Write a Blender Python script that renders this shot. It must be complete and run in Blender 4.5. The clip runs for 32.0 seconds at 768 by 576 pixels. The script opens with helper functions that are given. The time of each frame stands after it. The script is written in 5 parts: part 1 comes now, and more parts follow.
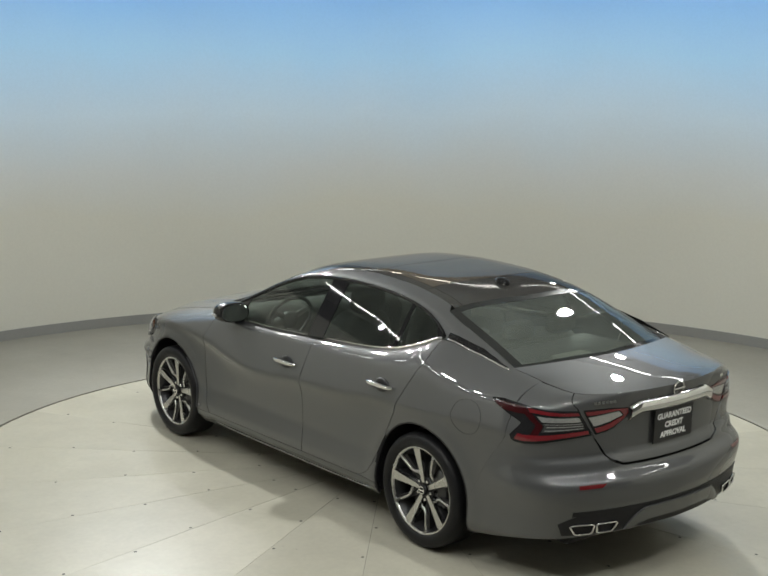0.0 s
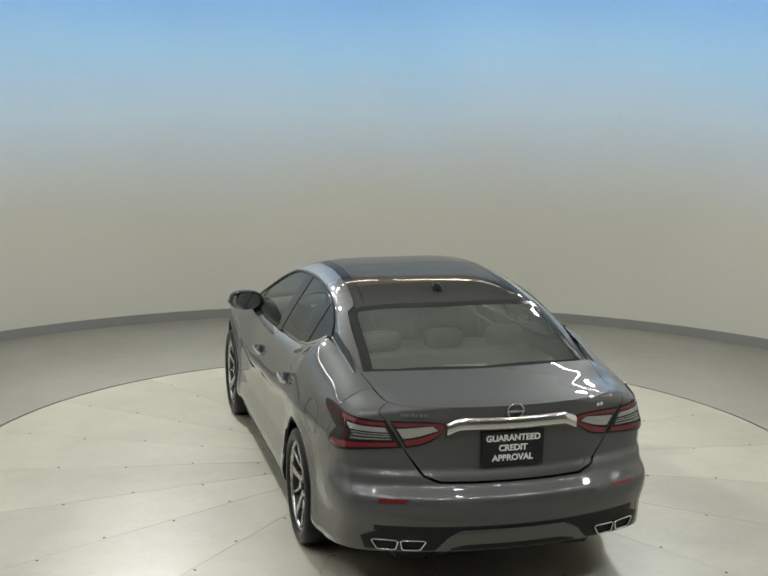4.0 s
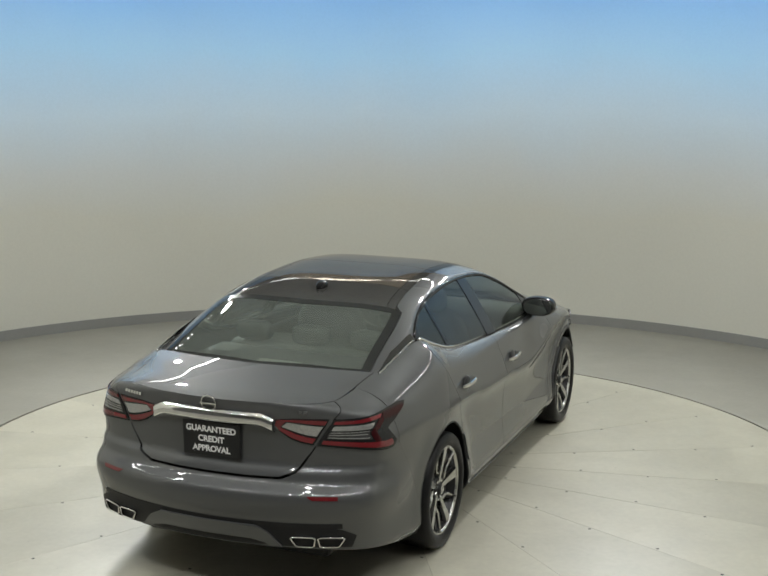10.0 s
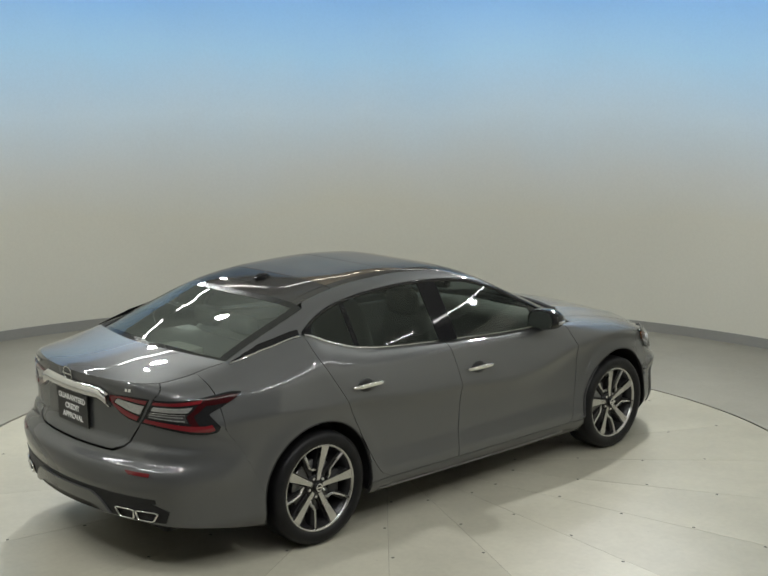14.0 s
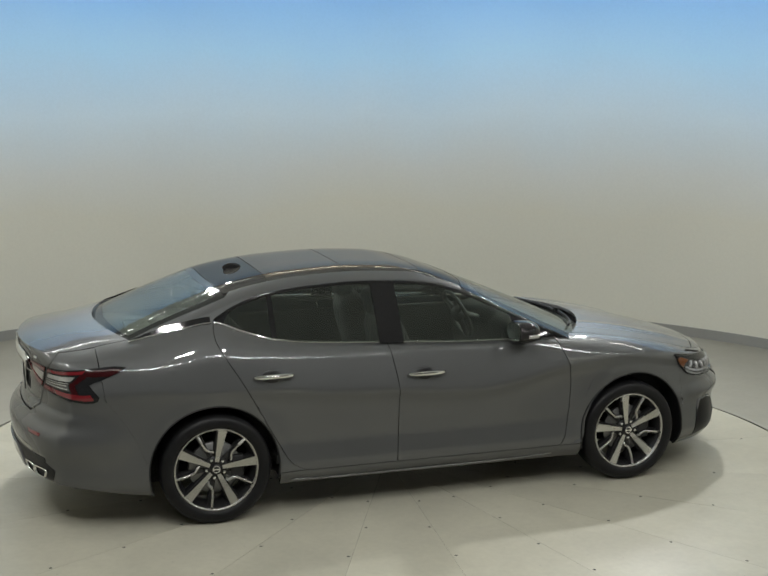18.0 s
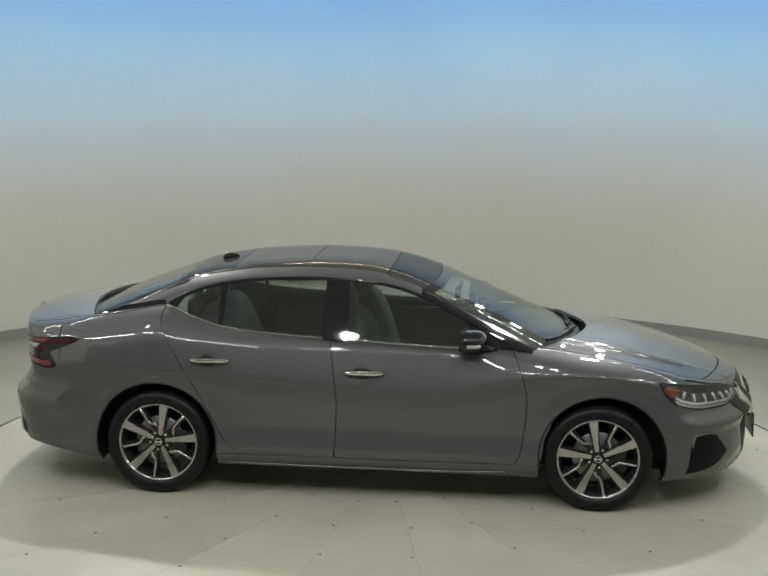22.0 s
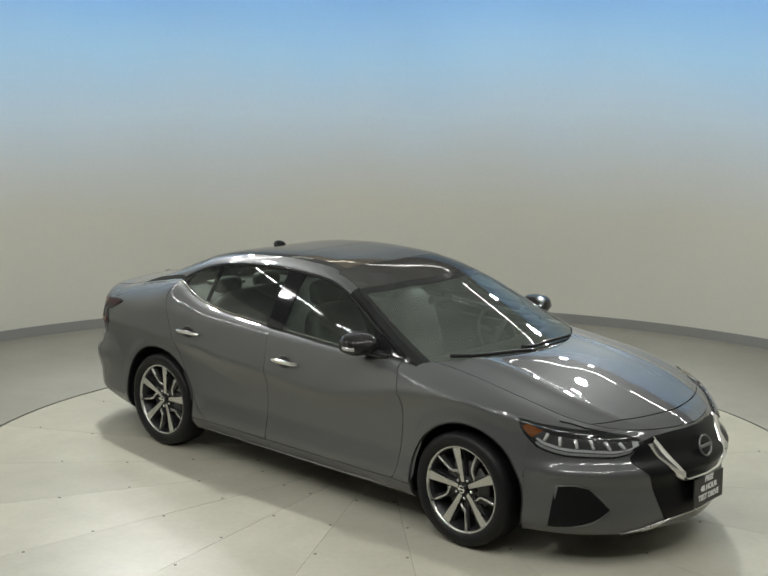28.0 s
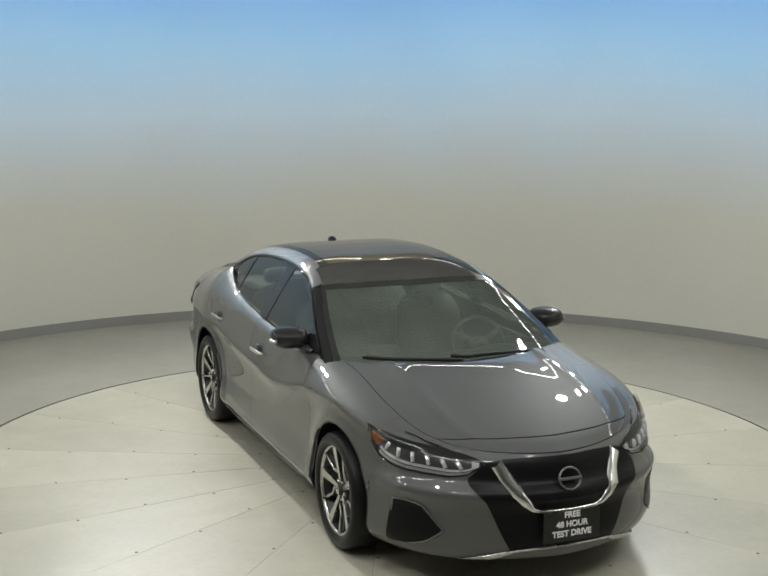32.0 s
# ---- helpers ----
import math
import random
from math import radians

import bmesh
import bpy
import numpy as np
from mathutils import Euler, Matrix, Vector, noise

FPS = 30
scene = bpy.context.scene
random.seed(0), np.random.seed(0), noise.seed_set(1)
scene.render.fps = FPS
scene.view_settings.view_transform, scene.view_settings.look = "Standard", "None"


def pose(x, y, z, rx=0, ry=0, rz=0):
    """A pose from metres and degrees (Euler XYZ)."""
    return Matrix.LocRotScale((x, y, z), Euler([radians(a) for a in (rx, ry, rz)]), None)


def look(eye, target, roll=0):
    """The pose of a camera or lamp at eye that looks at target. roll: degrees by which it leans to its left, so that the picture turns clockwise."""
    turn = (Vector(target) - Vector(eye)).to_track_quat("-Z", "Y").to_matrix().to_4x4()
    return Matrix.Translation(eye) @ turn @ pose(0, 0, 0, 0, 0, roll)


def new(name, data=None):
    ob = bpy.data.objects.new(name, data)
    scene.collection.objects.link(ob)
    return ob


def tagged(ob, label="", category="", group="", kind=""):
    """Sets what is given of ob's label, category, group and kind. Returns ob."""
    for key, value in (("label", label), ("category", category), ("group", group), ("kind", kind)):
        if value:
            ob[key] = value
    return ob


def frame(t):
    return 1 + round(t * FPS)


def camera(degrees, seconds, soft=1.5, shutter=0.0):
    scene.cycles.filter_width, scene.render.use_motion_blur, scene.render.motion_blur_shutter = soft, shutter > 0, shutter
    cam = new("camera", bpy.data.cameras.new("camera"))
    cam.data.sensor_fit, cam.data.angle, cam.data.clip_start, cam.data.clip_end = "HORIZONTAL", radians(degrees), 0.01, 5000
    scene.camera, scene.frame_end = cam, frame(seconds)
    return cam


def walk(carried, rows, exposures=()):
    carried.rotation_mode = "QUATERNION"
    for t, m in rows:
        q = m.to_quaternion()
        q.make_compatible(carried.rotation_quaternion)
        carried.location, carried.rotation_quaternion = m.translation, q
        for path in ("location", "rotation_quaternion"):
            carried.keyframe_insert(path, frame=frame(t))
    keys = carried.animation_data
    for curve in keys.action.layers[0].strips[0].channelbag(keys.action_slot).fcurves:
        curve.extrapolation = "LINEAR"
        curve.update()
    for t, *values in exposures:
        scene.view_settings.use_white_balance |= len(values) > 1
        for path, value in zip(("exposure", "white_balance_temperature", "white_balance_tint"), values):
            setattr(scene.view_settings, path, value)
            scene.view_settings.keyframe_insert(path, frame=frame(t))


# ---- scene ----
# ---- camera ----
cam = camera(34.85, 32.0, soft=1.7)
EYE = Vector((0.0, -8.272, 2.679))
YAW, PITCH = radians(0.203), radians(10.051)
AIM = EYE + 8.0 * Vector((-math.sin(YAW) * math.cos(PITCH), math.cos(YAW) * math.cos(PITCH), -math.sin(PITCH)))
walk(cam, [(0.0, look(EYE, AIM, 0.526)), (32.0, look(EYE, AIM, 0.526))])

# ---- world and lamps ----
world = bpy.data.worlds.new("studio_dark")
scene.world = world
world.use_nodes = True
world.node_tree.nodes["Background"].inputs["Color"].default_value = (0.9, 0.95, 1.0, 1)
world.node_tree.nodes["Background"].inputs["Strength"].default_value = 0.02
scene.view_settings.exposure = 0.0

WARM = (0.97, 0.98, 0.945)


def area_lamp(name, eye, target, size, watts, colour=WARM, size_y=0.0, spread=180):
    data = bpy.data.lights.new(name, "AREA")
    data.energy, data.color, data.size = watts, colour, size
    data.shape = "RECTANGLE" if size_y else "DISK"
    if size_y:
        data.size_y = size_y
    data.spread = radians(spread)
    ob = new(name, data)
    ob.matrix_world = look(eye, target)
    return ob


# a ring of light tubes above the turntable, with small spotlights on it
RING_Z, RING_R, TUBES = 3.6, 4.3, 16
for k in range(TUBES):
    a = radians(90 + (k + 0.5) * 360 / TUBES)
    p = Vector((RING_R * math.cos(a), RING_R * math.sin(a) - 0.3, RING_Z))
    ob = area_lamp("tube_lamp", p, (0, 0, 0), 1.46, 10.5 * (0.42 - 0.08 * math.cos(a) + 1.4 * max(0.0, -math.sin(a)) ** 1.2), WARM, 0.025)
    ob.matrix_world = Matrix.Translation(p) @ Matrix.Rotation(a + math.pi / 2, 4, "Z") @ Matrix.Rotation(radians(31), 4, "X")
    # the side of the tube that faces the wall
    ob = area_lamp("tube_lamp", p, (0, 0, 0), 1.46, 7.4 if math.sin(a) > -0.3 else 12.5, WARM, 0.022)
    ob.matrix_world = Matrix.Translation(p) @ Matrix.Rotation(a + math.pi / 2, 4, "Z") @ Matrix.Rotation(radians(-50), 4, "X") @ Matrix.Translation((0, 0, -0.02))
# spotlights: two clusters behind the car that throw its shadow forward, and single ones round the ring
for x, y, z, size, sw in ((2.35, 2.15, 3.6, 0.16, 50), (2.35, 4.35, 3.56, 0.13, 10), (2.8, 3.9, 3.56, 0.13, 10),
                          (4.4, 0.4, 3.6, 0.12, 4), (3.2, -1.8, 3.6, 0.13, 6), (0.9, -3.1, 3.6, 0.15, 9)):
    for side in (1, -1):
        area_lamp("ring_spotlight", (side * x, y, z), (0.1 * side * x, 0.1 * y - 0.5, 0.2), size, sw * (1 - 0.15 * side), WARM, 0.0, 125)


# ---- materials ----
def coords(nt):
    """Object coordinates, shifted at random from object to object."""
    co, info, add = (nt.nodes.new(k) for k in ("ShaderNodeTexCoord", "ShaderNodeObjectInfo", "ShaderNodeVectorMath"))
    sc = nt.nodes.new("ShaderNodeMath")
    sc.operation, sc.inputs[1].default_value = "MULTIPLY", 37.0
    nt.links.new(info.outputs["Random"], sc.inputs[0])
    nt.links.new(co.outputs["Object"], add.inputs[0])
    nt.links.new(sc.outputs[0], add.inputs[1])
    return add.outputs[0]


def material(name, base, rough=0.5, metal=0.0, coat=0.0, coat_rough=0.03, vary=0.12, scale=6.0, fine=90.0, bump=0.0, rough_vary=0.08,
             specular=0.5, glow=None, edge=None):
    """Principled surface with colour variation at two scales, uneven gloss and a fine relief."""
    m = bpy.data.materials.new(name)
    m.use_nodes = True
    nt = m.node_tree
    b = nt.nodes["Principled BSDF"]
    co = coords(nt)
    n1, n2 = nt.nodes.new("ShaderNodeTexNoise"), nt.nodes.new("ShaderNodeTexNoise")
    n1.inputs["Scale"].default_value, n2.inputs["Scale"].default_value = scale, fine
    n1.inputs["Detail"].default_value = 4
    for n in (n1, n2):
        nt.links.new(co, n.inputs["Vector"])
    both = nt.nodes.new("ShaderNodeMath")
    both.operation = "ADD"
    nt.links.new(n1.outputs["Fac"], both.inputs[0])
    nt.links.new(n2.outputs["Fac"], both.inputs[1])
    ramp = nt.nodes.new("ShaderNodeMapRange")
    ramp.inputs["From Min"].default_value, ramp.inputs["From Max"].default_value = 0.6, 1.4
    ramp.inputs["To Min"].default_value, ramp.inputs["To Max"].default_value = 1 - vary, 1 + vary
    nt.links.new(both.outputs[0], ramp.inputs["Value"])
    mul = nt.nodes.new("ShaderNodeVectorMath")
    mul.operation = "SCALE"
    mul.inputs[0].default_value = base[:3]
    nt.links.new(ramp.outputs[0], mul.inputs["Scale"])
    nt.links.new(mul.outputs[0], b.inputs["Base Color"])
    rr = nt.nodes.new("ShaderNodeMapRange")
    rr.inputs["From Min"].default_value, rr.inputs["From Max"].default_value = 0.3, 0.7
    rr.inputs["To Min"].default_value, rr.inputs["To Max"].default_value = max(0.0, rough - rough_vary * rough), min(1.0, rough + rough_vary * rough)
    nt.links.new(n1.outputs["Fac"], rr.inputs["Value"])
    nt.links.new(rr.outputs[0], b.inputs["Roughness"])
    b.inputs["Metallic"].default_value = metal
    b.inputs["Coat Weight"].default_value = coat
    b.inputs["Coat Roughness"].default_value = coat_rough
    b.inputs["Coat IOR"].default_value = 1.58
    b.inputs["Specular IOR Level"].default_value = specular
    if edge is not None:
        b.inputs["Specular Tint"].default_value = (edge, edge, edge, 1)
    if bump:
        bp = nt.nodes.new("ShaderNodeBump")
        bp.inputs["Strength"].default_value = bump
        bp.inputs["Distance"].default_value = 0.002
        nt.links.new(n2.outputs["Fac"], bp.inputs["Height"])
        nt.links.new(bp.outputs[0], b.inputs["Normal"])
    if glow:
        b.inputs["Emission Color"].default_value = (*glow[:3], 1)
        b.inputs["Emission Strength"].default_value = glow[3]
    return m


def glass_material(name, tint, gloss=1.5, rough=0.0, veil=0.01):
    """Thin pane: tinted see-through with a mirror layer that grows towards grazing angles."""
    m = bpy.data.materials.new(name)
    m.use_nodes = True
    nt = m.node_tree
    nt.nodes.remove(nt.nodes["Principled BSDF"])
    out = nt.nodes["Material Output"]
    tr, gl, mix, fr = (nt.nodes.new(k) for k in ("ShaderNodeBsdfTransparent", "ShaderNodeBsdfGlossy", "ShaderNodeMixShader", "ShaderNodeFresnel"))
    tr.inputs["Color"].default_value = (*tint, 1)
    gl.inputs["Roughness"].default_value = rough
    fr.inputs["IOR"].default_value = gloss
    nt.links.new(fr.outputs[0], mix.inputs["Fac"])
    # pale diffuse haze stands in for room light reflected by the pane
    haze_mix, haze = nt.nodes.new("ShaderNodeMixShader"), nt.nodes.new("ShaderNodeBsdfDiffuse")
    haze.inputs["Color"].default_value = (0.56, 0.63, 0.56, 1)
    cloud, amount = nt.nodes.new("ShaderNodeTexNoise"), nt.nodes.new("ShaderNodeMapRange")
    cloud.inputs["Scale"].default_value, cloud.inputs["Detail"].default_value = 3.0, 4
    amount.inputs["To Min"].default_value, amount.inputs["To Max"].default_value = 0.5 * veil, 1.5 * veil
    nt.links.new(cloud.outputs["Fac"], amount.inputs["Value"])
    nt.links.new(amount.outputs[0], haze_mix.inputs["Fac"])
    nt.links.new(tr.outputs[0], haze_mix.inputs[1])
    nt.links.new(haze.outputs[0], haze_mix.inputs[2])
    nt.links.new(haze_mix.outputs[0], mix.inputs[1])
    nt.links.new(gl.outputs[0], mix.inputs[2])
    nt.links.new(mix.outputs[0], out.inputs["Surface"])
    return m


PAINT = material("grey_metallic_paint", (0.092, 0.094, 0.096), 0.50, 0.4, coat=1.0, coat_rough=0.012, vary=0.05, scale=2.0, fine=900.0, rough_vary=0.05, edge=0.15)
BLACK_GLOSS = material("gloss_black_trim", (0.013, 0.013, 0.014), 0.04, 0.0, vary=0.2, specular=0.4)
GRILLE_BLACK = material("satin_black_grille", (0.007, 0.007, 0.008), 0.30, vary=0.2, specular=0.12)
BLACK_MATT = material("matt_black_plastic", (0.018, 0.018, 0.019), 0.45, specular=0.2, vary=0.25, bump=0.3, fine=300)
RUBBER = material("tyre_rubber", (0.010, 0.010, 0.011), 0.40, specular=0.2, vary=0.3, scale=14, bump=0.35, fine=220)
CHROME = material("chrome", (0.78, 0.78, 0.77), 0.07, 1.0, vary=0.04)
SILVER = material("machined_aluminium", (0.52, 0.515, 0.50), 0.27, 1.0, vary=0.05, fine=400)
DARK_ALLOY = material("dark_alloy", (0.035, 0.035, 0.037), 0.35, 0.6, vary=0.15)
DISC_STEEL = material("brake_steel", (0.22, 0.22, 0.22), 0.4, 1.0, vary=0.2)
RED_LENS = material("red_lamp_lens", (0.15, 0.011, 0.015), 0.12, 0.0, coat=0.8, specular=0.4, vary=0.15, fine=240)
DARK_RED = material("smoked_red_lens", (0.032, 0.004, 0.005), 0.15, 0.0, coat=0.1, specular=0.25, vary=0.2)
CLEAR_LENS = material("clear_ribbed_lens", (0.48, 0.48, 0.47), 0.2, 0.6, coat=0.6, vary=0.25, scale=70, fine=150, bump=0.4)
SMOKED = material("smoked_ribbed_lens", (0.07, 0.07, 0.07), 0.2, 0.4, coat=0.5, vary=0.3, fine=160, bump=0.5)
AMBER = material("amber_reflector", (0.19, 0.055, 0.010), 0.2, 0.0, coat=0.6, vary=0.2, fine=200)
LED = material("lamp_projector", (0.62, 0.62, 0.63), 0.15, 0.4, vary=0.2)
PLATE_BLACK = material("black_plate_card", (0.010, 0.010, 0.011), 0.3, vary=0.2)
WHITE_INK = material("white_ink", (0.84, 0.84, 0.83), 0.5, vary=0.05)
CLOTH = material("charcoal_upholstery", (0.05, 0.05, 0.047), 0.6, vary=0.15, scale=10, fine=60)
DASH = material("dark_soft_plastic", (0.065, 0.065, 0.063), 0.6, vary=0.2, bump=0.1, fine=80)
LINING = material("pale_roof_lining", (0.30, 0.30, 0.27), 0.8, vary=0.08)
GLASS = glass_material("tinted_window_glass", (0.75, 0.82, 0.76), 1.5, veil=0.12)
SCREEN_GLASS = glass_material("clear_windscreen_glass", (0.80, 0.88, 0.80), 1.5, veil=0.10)
SIDE_GLASS = glass_material("tinted_side_window_glass", (0.77, 0.84, 0.79), 1.5, veil=0.03)
BORDER = material("printed_glass_border", (0.026, 0.027, 0.026), 0.12, vary=0.15, specular=0.2)
# warm tint put into the roof glass to cancel the wall's blue reflection
ROOF_GLASS = material("blue_offset_roof_glass", (0.29, 0.255, 0.21), 0.05, 0.7, vary=0.1, specular=0.1, edge=0.3)
ROOF_STRIP = material("gloss_black_roof_strip", (0.15, 0.147, 0.140), 0.05, 0.7, vary=0.1, specular=0.1, edge=0.3)
LENS_COVER = glass_material("clear_lamp_cover", (0.92, 0.93, 0.93), 1.45)
MIRROR = material("mirror_glass", (0.8, 0.82, 0.84), 0.02, 1.0, vary=0.02)


def floor_material(name, base, wear):
    """Sealed pale floor: broad clouds, fine grain, soft scuffs and small dark specks, uneven sheen."""
    m = material(name, base, 0.39, vary=0.06, scale=1.6, fine=30, bump=0.10, rough_vary=0.2)
    nt = m.node_tree
    b = nt.nodes["Principled BSDF"]
    src = b.inputs["Base Color"].links[0].from_socket
    co = coords(nt)

    def spread(node, out, lo, hi, a, z):
        r = nt.nodes.new("ShaderNodeMapRange")
        for k, v in zip(("From Min", "From Max", "To Min", "To Max"), (lo, hi, a, z)):
            r.inputs[k].default_value = v
        nt.links.new(node.outputs[out], r.inputs["Value"])
        return r.outputs[0]
    scuff, speck, wide = (nt.nodes.new(k) for k in ("ShaderNodeTexNoise", "ShaderNodeTexVoronoi", "ShaderNodeTexNoise"))
    scuff.inputs["Scale"].default_value, scuff.inputs["Detail"].default_value, scuff.inputs["Distortion"].default_value = 5.5, 5, 0.4
    speck.inputs["Scale"].default_value = 7.0
    wide.inputs["Scale"].default_value, wide.inputs["Detail"].default_value = 0.9, 3
    for n in (scuff, speck, wide):
        nt.links.new(co, n.inputs["Vector"])
    last = spread(scuff, "Fac", 0.35, 0.75, 1 + 0.4 * wear, 1 - 0.6 * wear)
    for other in (spread(speck, "Distance", 0.02, 0.05, 1 - 3.0 * wear, 1.0), spread(wide, "Fac", 0.3, 0.7, 1 - wear, 1 + wear)):
        mul = nt.nodes.new("ShaderNodeMath")
        mul.operation = "MULTIPLY"
        nt.links.new(last, mul.inputs[0])
        nt.links.new(other, mul.inputs[1])
        last = mul.outputs[0]
    tint = nt.nodes.new("ShaderNodeVectorMath")
    tint.operation = "SCALE"
    nt.links.new(src, tint.inputs[0])
    nt.links.new(last, tint.inputs["Scale"])
    nt.links.new(tint.outputs[0], b.inputs["Base Color"])
    return m


FLOOR = floor_material("pale_sealed_concrete", (0.300, 0.290, 0.250), 0.05)
TABLE = floor_material("pale_worn_turntable_paint", (0.440, 0.422, 0.346), 0.08)
SEAM = material("dark_seam", (0.06, 0.06, 0.055), 0.7, vary=0.2)
# colour lightened to offset the shade inside the narrow plate joints
JOINT = material("lightened_joint", (0.33, 0.32, 0.27), 0.8, vary=0.3, scale=5)
BASE_GREY = material("grey_skirting", (0.28, 0.28, 0.27), 0.5, vary=0.06)
# tones of the unseen ceiling and walls are set for the car's reflections
CEILING = material("pale_unseen_ceiling", (0.72, 0.72, 0.69), 0.8, vary=0.06)
DARK_WALL = material("grey_unseen_wall", (0.30, 0.30, 0.29), 0.8, vary=0.05)


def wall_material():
    """Cream wall paint; a graphic overlay's sky-blue fade is put into the colour of the middle of the curve."""
    m = material("cream_wall_overlay_blue", (0.69, 0.68, 0.61), 0.75, vary=0.03, scale=0.8, fine=40, bump=0.05)
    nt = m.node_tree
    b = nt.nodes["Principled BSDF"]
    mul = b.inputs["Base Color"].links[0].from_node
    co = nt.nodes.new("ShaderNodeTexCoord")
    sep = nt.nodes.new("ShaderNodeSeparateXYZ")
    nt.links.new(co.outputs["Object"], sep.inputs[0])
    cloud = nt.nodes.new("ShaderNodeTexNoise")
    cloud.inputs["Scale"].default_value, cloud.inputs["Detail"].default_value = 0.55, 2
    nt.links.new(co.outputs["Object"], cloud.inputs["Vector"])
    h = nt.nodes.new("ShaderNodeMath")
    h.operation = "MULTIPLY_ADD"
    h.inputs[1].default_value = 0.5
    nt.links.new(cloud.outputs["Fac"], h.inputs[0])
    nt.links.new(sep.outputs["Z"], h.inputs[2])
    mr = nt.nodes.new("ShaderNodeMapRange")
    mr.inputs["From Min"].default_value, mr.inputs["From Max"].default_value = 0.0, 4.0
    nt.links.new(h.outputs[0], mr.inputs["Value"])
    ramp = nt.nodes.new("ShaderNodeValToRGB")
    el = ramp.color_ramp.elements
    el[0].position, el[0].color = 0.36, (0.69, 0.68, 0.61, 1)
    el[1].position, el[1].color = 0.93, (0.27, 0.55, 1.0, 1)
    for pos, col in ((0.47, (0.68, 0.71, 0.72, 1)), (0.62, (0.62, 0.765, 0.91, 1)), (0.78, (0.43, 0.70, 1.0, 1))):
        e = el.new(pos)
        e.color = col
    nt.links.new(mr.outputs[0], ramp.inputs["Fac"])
    # the overlay blue ends above and at both sides
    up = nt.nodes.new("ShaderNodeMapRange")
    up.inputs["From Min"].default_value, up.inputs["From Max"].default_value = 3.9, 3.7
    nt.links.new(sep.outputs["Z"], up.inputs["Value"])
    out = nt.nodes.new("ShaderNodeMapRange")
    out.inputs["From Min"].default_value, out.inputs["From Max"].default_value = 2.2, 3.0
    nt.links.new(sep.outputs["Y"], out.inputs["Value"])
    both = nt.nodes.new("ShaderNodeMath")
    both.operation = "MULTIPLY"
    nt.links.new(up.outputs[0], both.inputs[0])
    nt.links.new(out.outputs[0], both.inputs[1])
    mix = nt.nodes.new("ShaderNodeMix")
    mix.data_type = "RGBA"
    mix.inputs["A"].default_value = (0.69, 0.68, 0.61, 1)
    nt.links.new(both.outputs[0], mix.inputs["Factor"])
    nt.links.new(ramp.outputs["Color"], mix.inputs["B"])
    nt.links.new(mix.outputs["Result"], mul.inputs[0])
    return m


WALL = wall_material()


# ---- mesh helpers ----
def part(name, bm, mat, parent=None, label=""):
    """Links a bmesh as one mesh object, under a thing or a part if one is given."""
    me = bpy.data.meshes.new(name)
    bm.to_mesh(me)
    bm.free()
    me.materials.append(mat)
    ob = new(name, me)
    if parent:
        ob.parent = parent
    if label:
        tagged(ob, label)
    return ob


def empty(name, parent=None):
    ob = new(name)
    ob.empty_display_size = 0.2
    if parent:
        ob.parent = parent
    return ob


def curve(*pts):
    """Smooth function through (x, value) pairs, held at both ends."""
    pts = sorted(pts)
    xs, vs = [p[0] for p in pts], [p[1] for p in pts]
    n = len(xs)
    sl = [(vs[i + 1] - vs[i]) / (xs[i + 1] - xs[i]) for i in range(n - 1)]
    ms = [sl[0]] + [0.0 if sl[i - 1] * sl[i] <= 0 else 2 * sl[i - 1] * sl[i] / (sl[i - 1] + sl[i]) for i in range(1, n - 1)] + [sl[-1]]

    def f(x):
        if x <= xs[0]:
            return vs[0]
        if x >= xs[-1]:
            return vs[-1]
        i = 0
        while x > xs[i + 1]:
            i += 1
        h = xs[i + 1] - xs[i]
        t = (x - xs[i]) / h
        return ((1 + 2 * t) * vs[i] + h * t * ms[i]) * (1 - t) ** 2 + ((3 - 2 * t) * vs[i + 1] - h * (1 - t) * ms[i + 1]) * t * t
    return f


def smooth(pts, n=16):
    """Rounds a polyline of 2D points into n points."""
    d = [0.0]
    for p, q in zip(pts, pts[1:]):
        d.append(d[-1] + math.hypot(q[0] - p[0], q[1] - p[1]))
    fs = []
    for k in range(2):
        vs = [p[k] for p in pts]
        m = []
        for i in range(len(d)):
            a, b = max(i - 1, 0), min(i + 1, len(d) - 1)
            m.append((vs[b] - vs[a]) / (d[b] - d[a]))
        fs.append((vs, m))
    out = []
    for j in range(n):
        x = d[-1] * j / (n - 1)
        i = 0
        while i < len(d) - 2 and x > d[i + 1]:
            i += 1
        h = d[i + 1] - d[i]
        t = min(1.0, (x - d[i]) / h)
        out.append(tuple(((1 + 2 * t) * v[i] + h * t * m[i]) * (1 - t) ** 2 + ((3 - 2 * t) * v[i + 1] - h * (1 - t) * m[i + 1]) * t * t for v, m in fs))
    return out


def path(pts):
    """Polyline of 2D points as a function of 0..1."""
    d = [0.0]
    for p, q in zip(pts, pts[1:]):
        d.append(d[-1] + math.hypot(q[0] - p[0], q[1] - p[1]) + 1e-9)

    def f(t):
        x = t * d[-1]
        i = 0
        while i < len(d) - 2 and x > d[i + 1]:
            i += 1
        u = (x - d[i]) / (d[i + 1] - d[i])
        return (pts[i][0] + (pts[i + 1][0] - pts[i][0]) * u, pts[i][1] + (pts[i + 1][1] - pts[i][1]) * u)
    return f


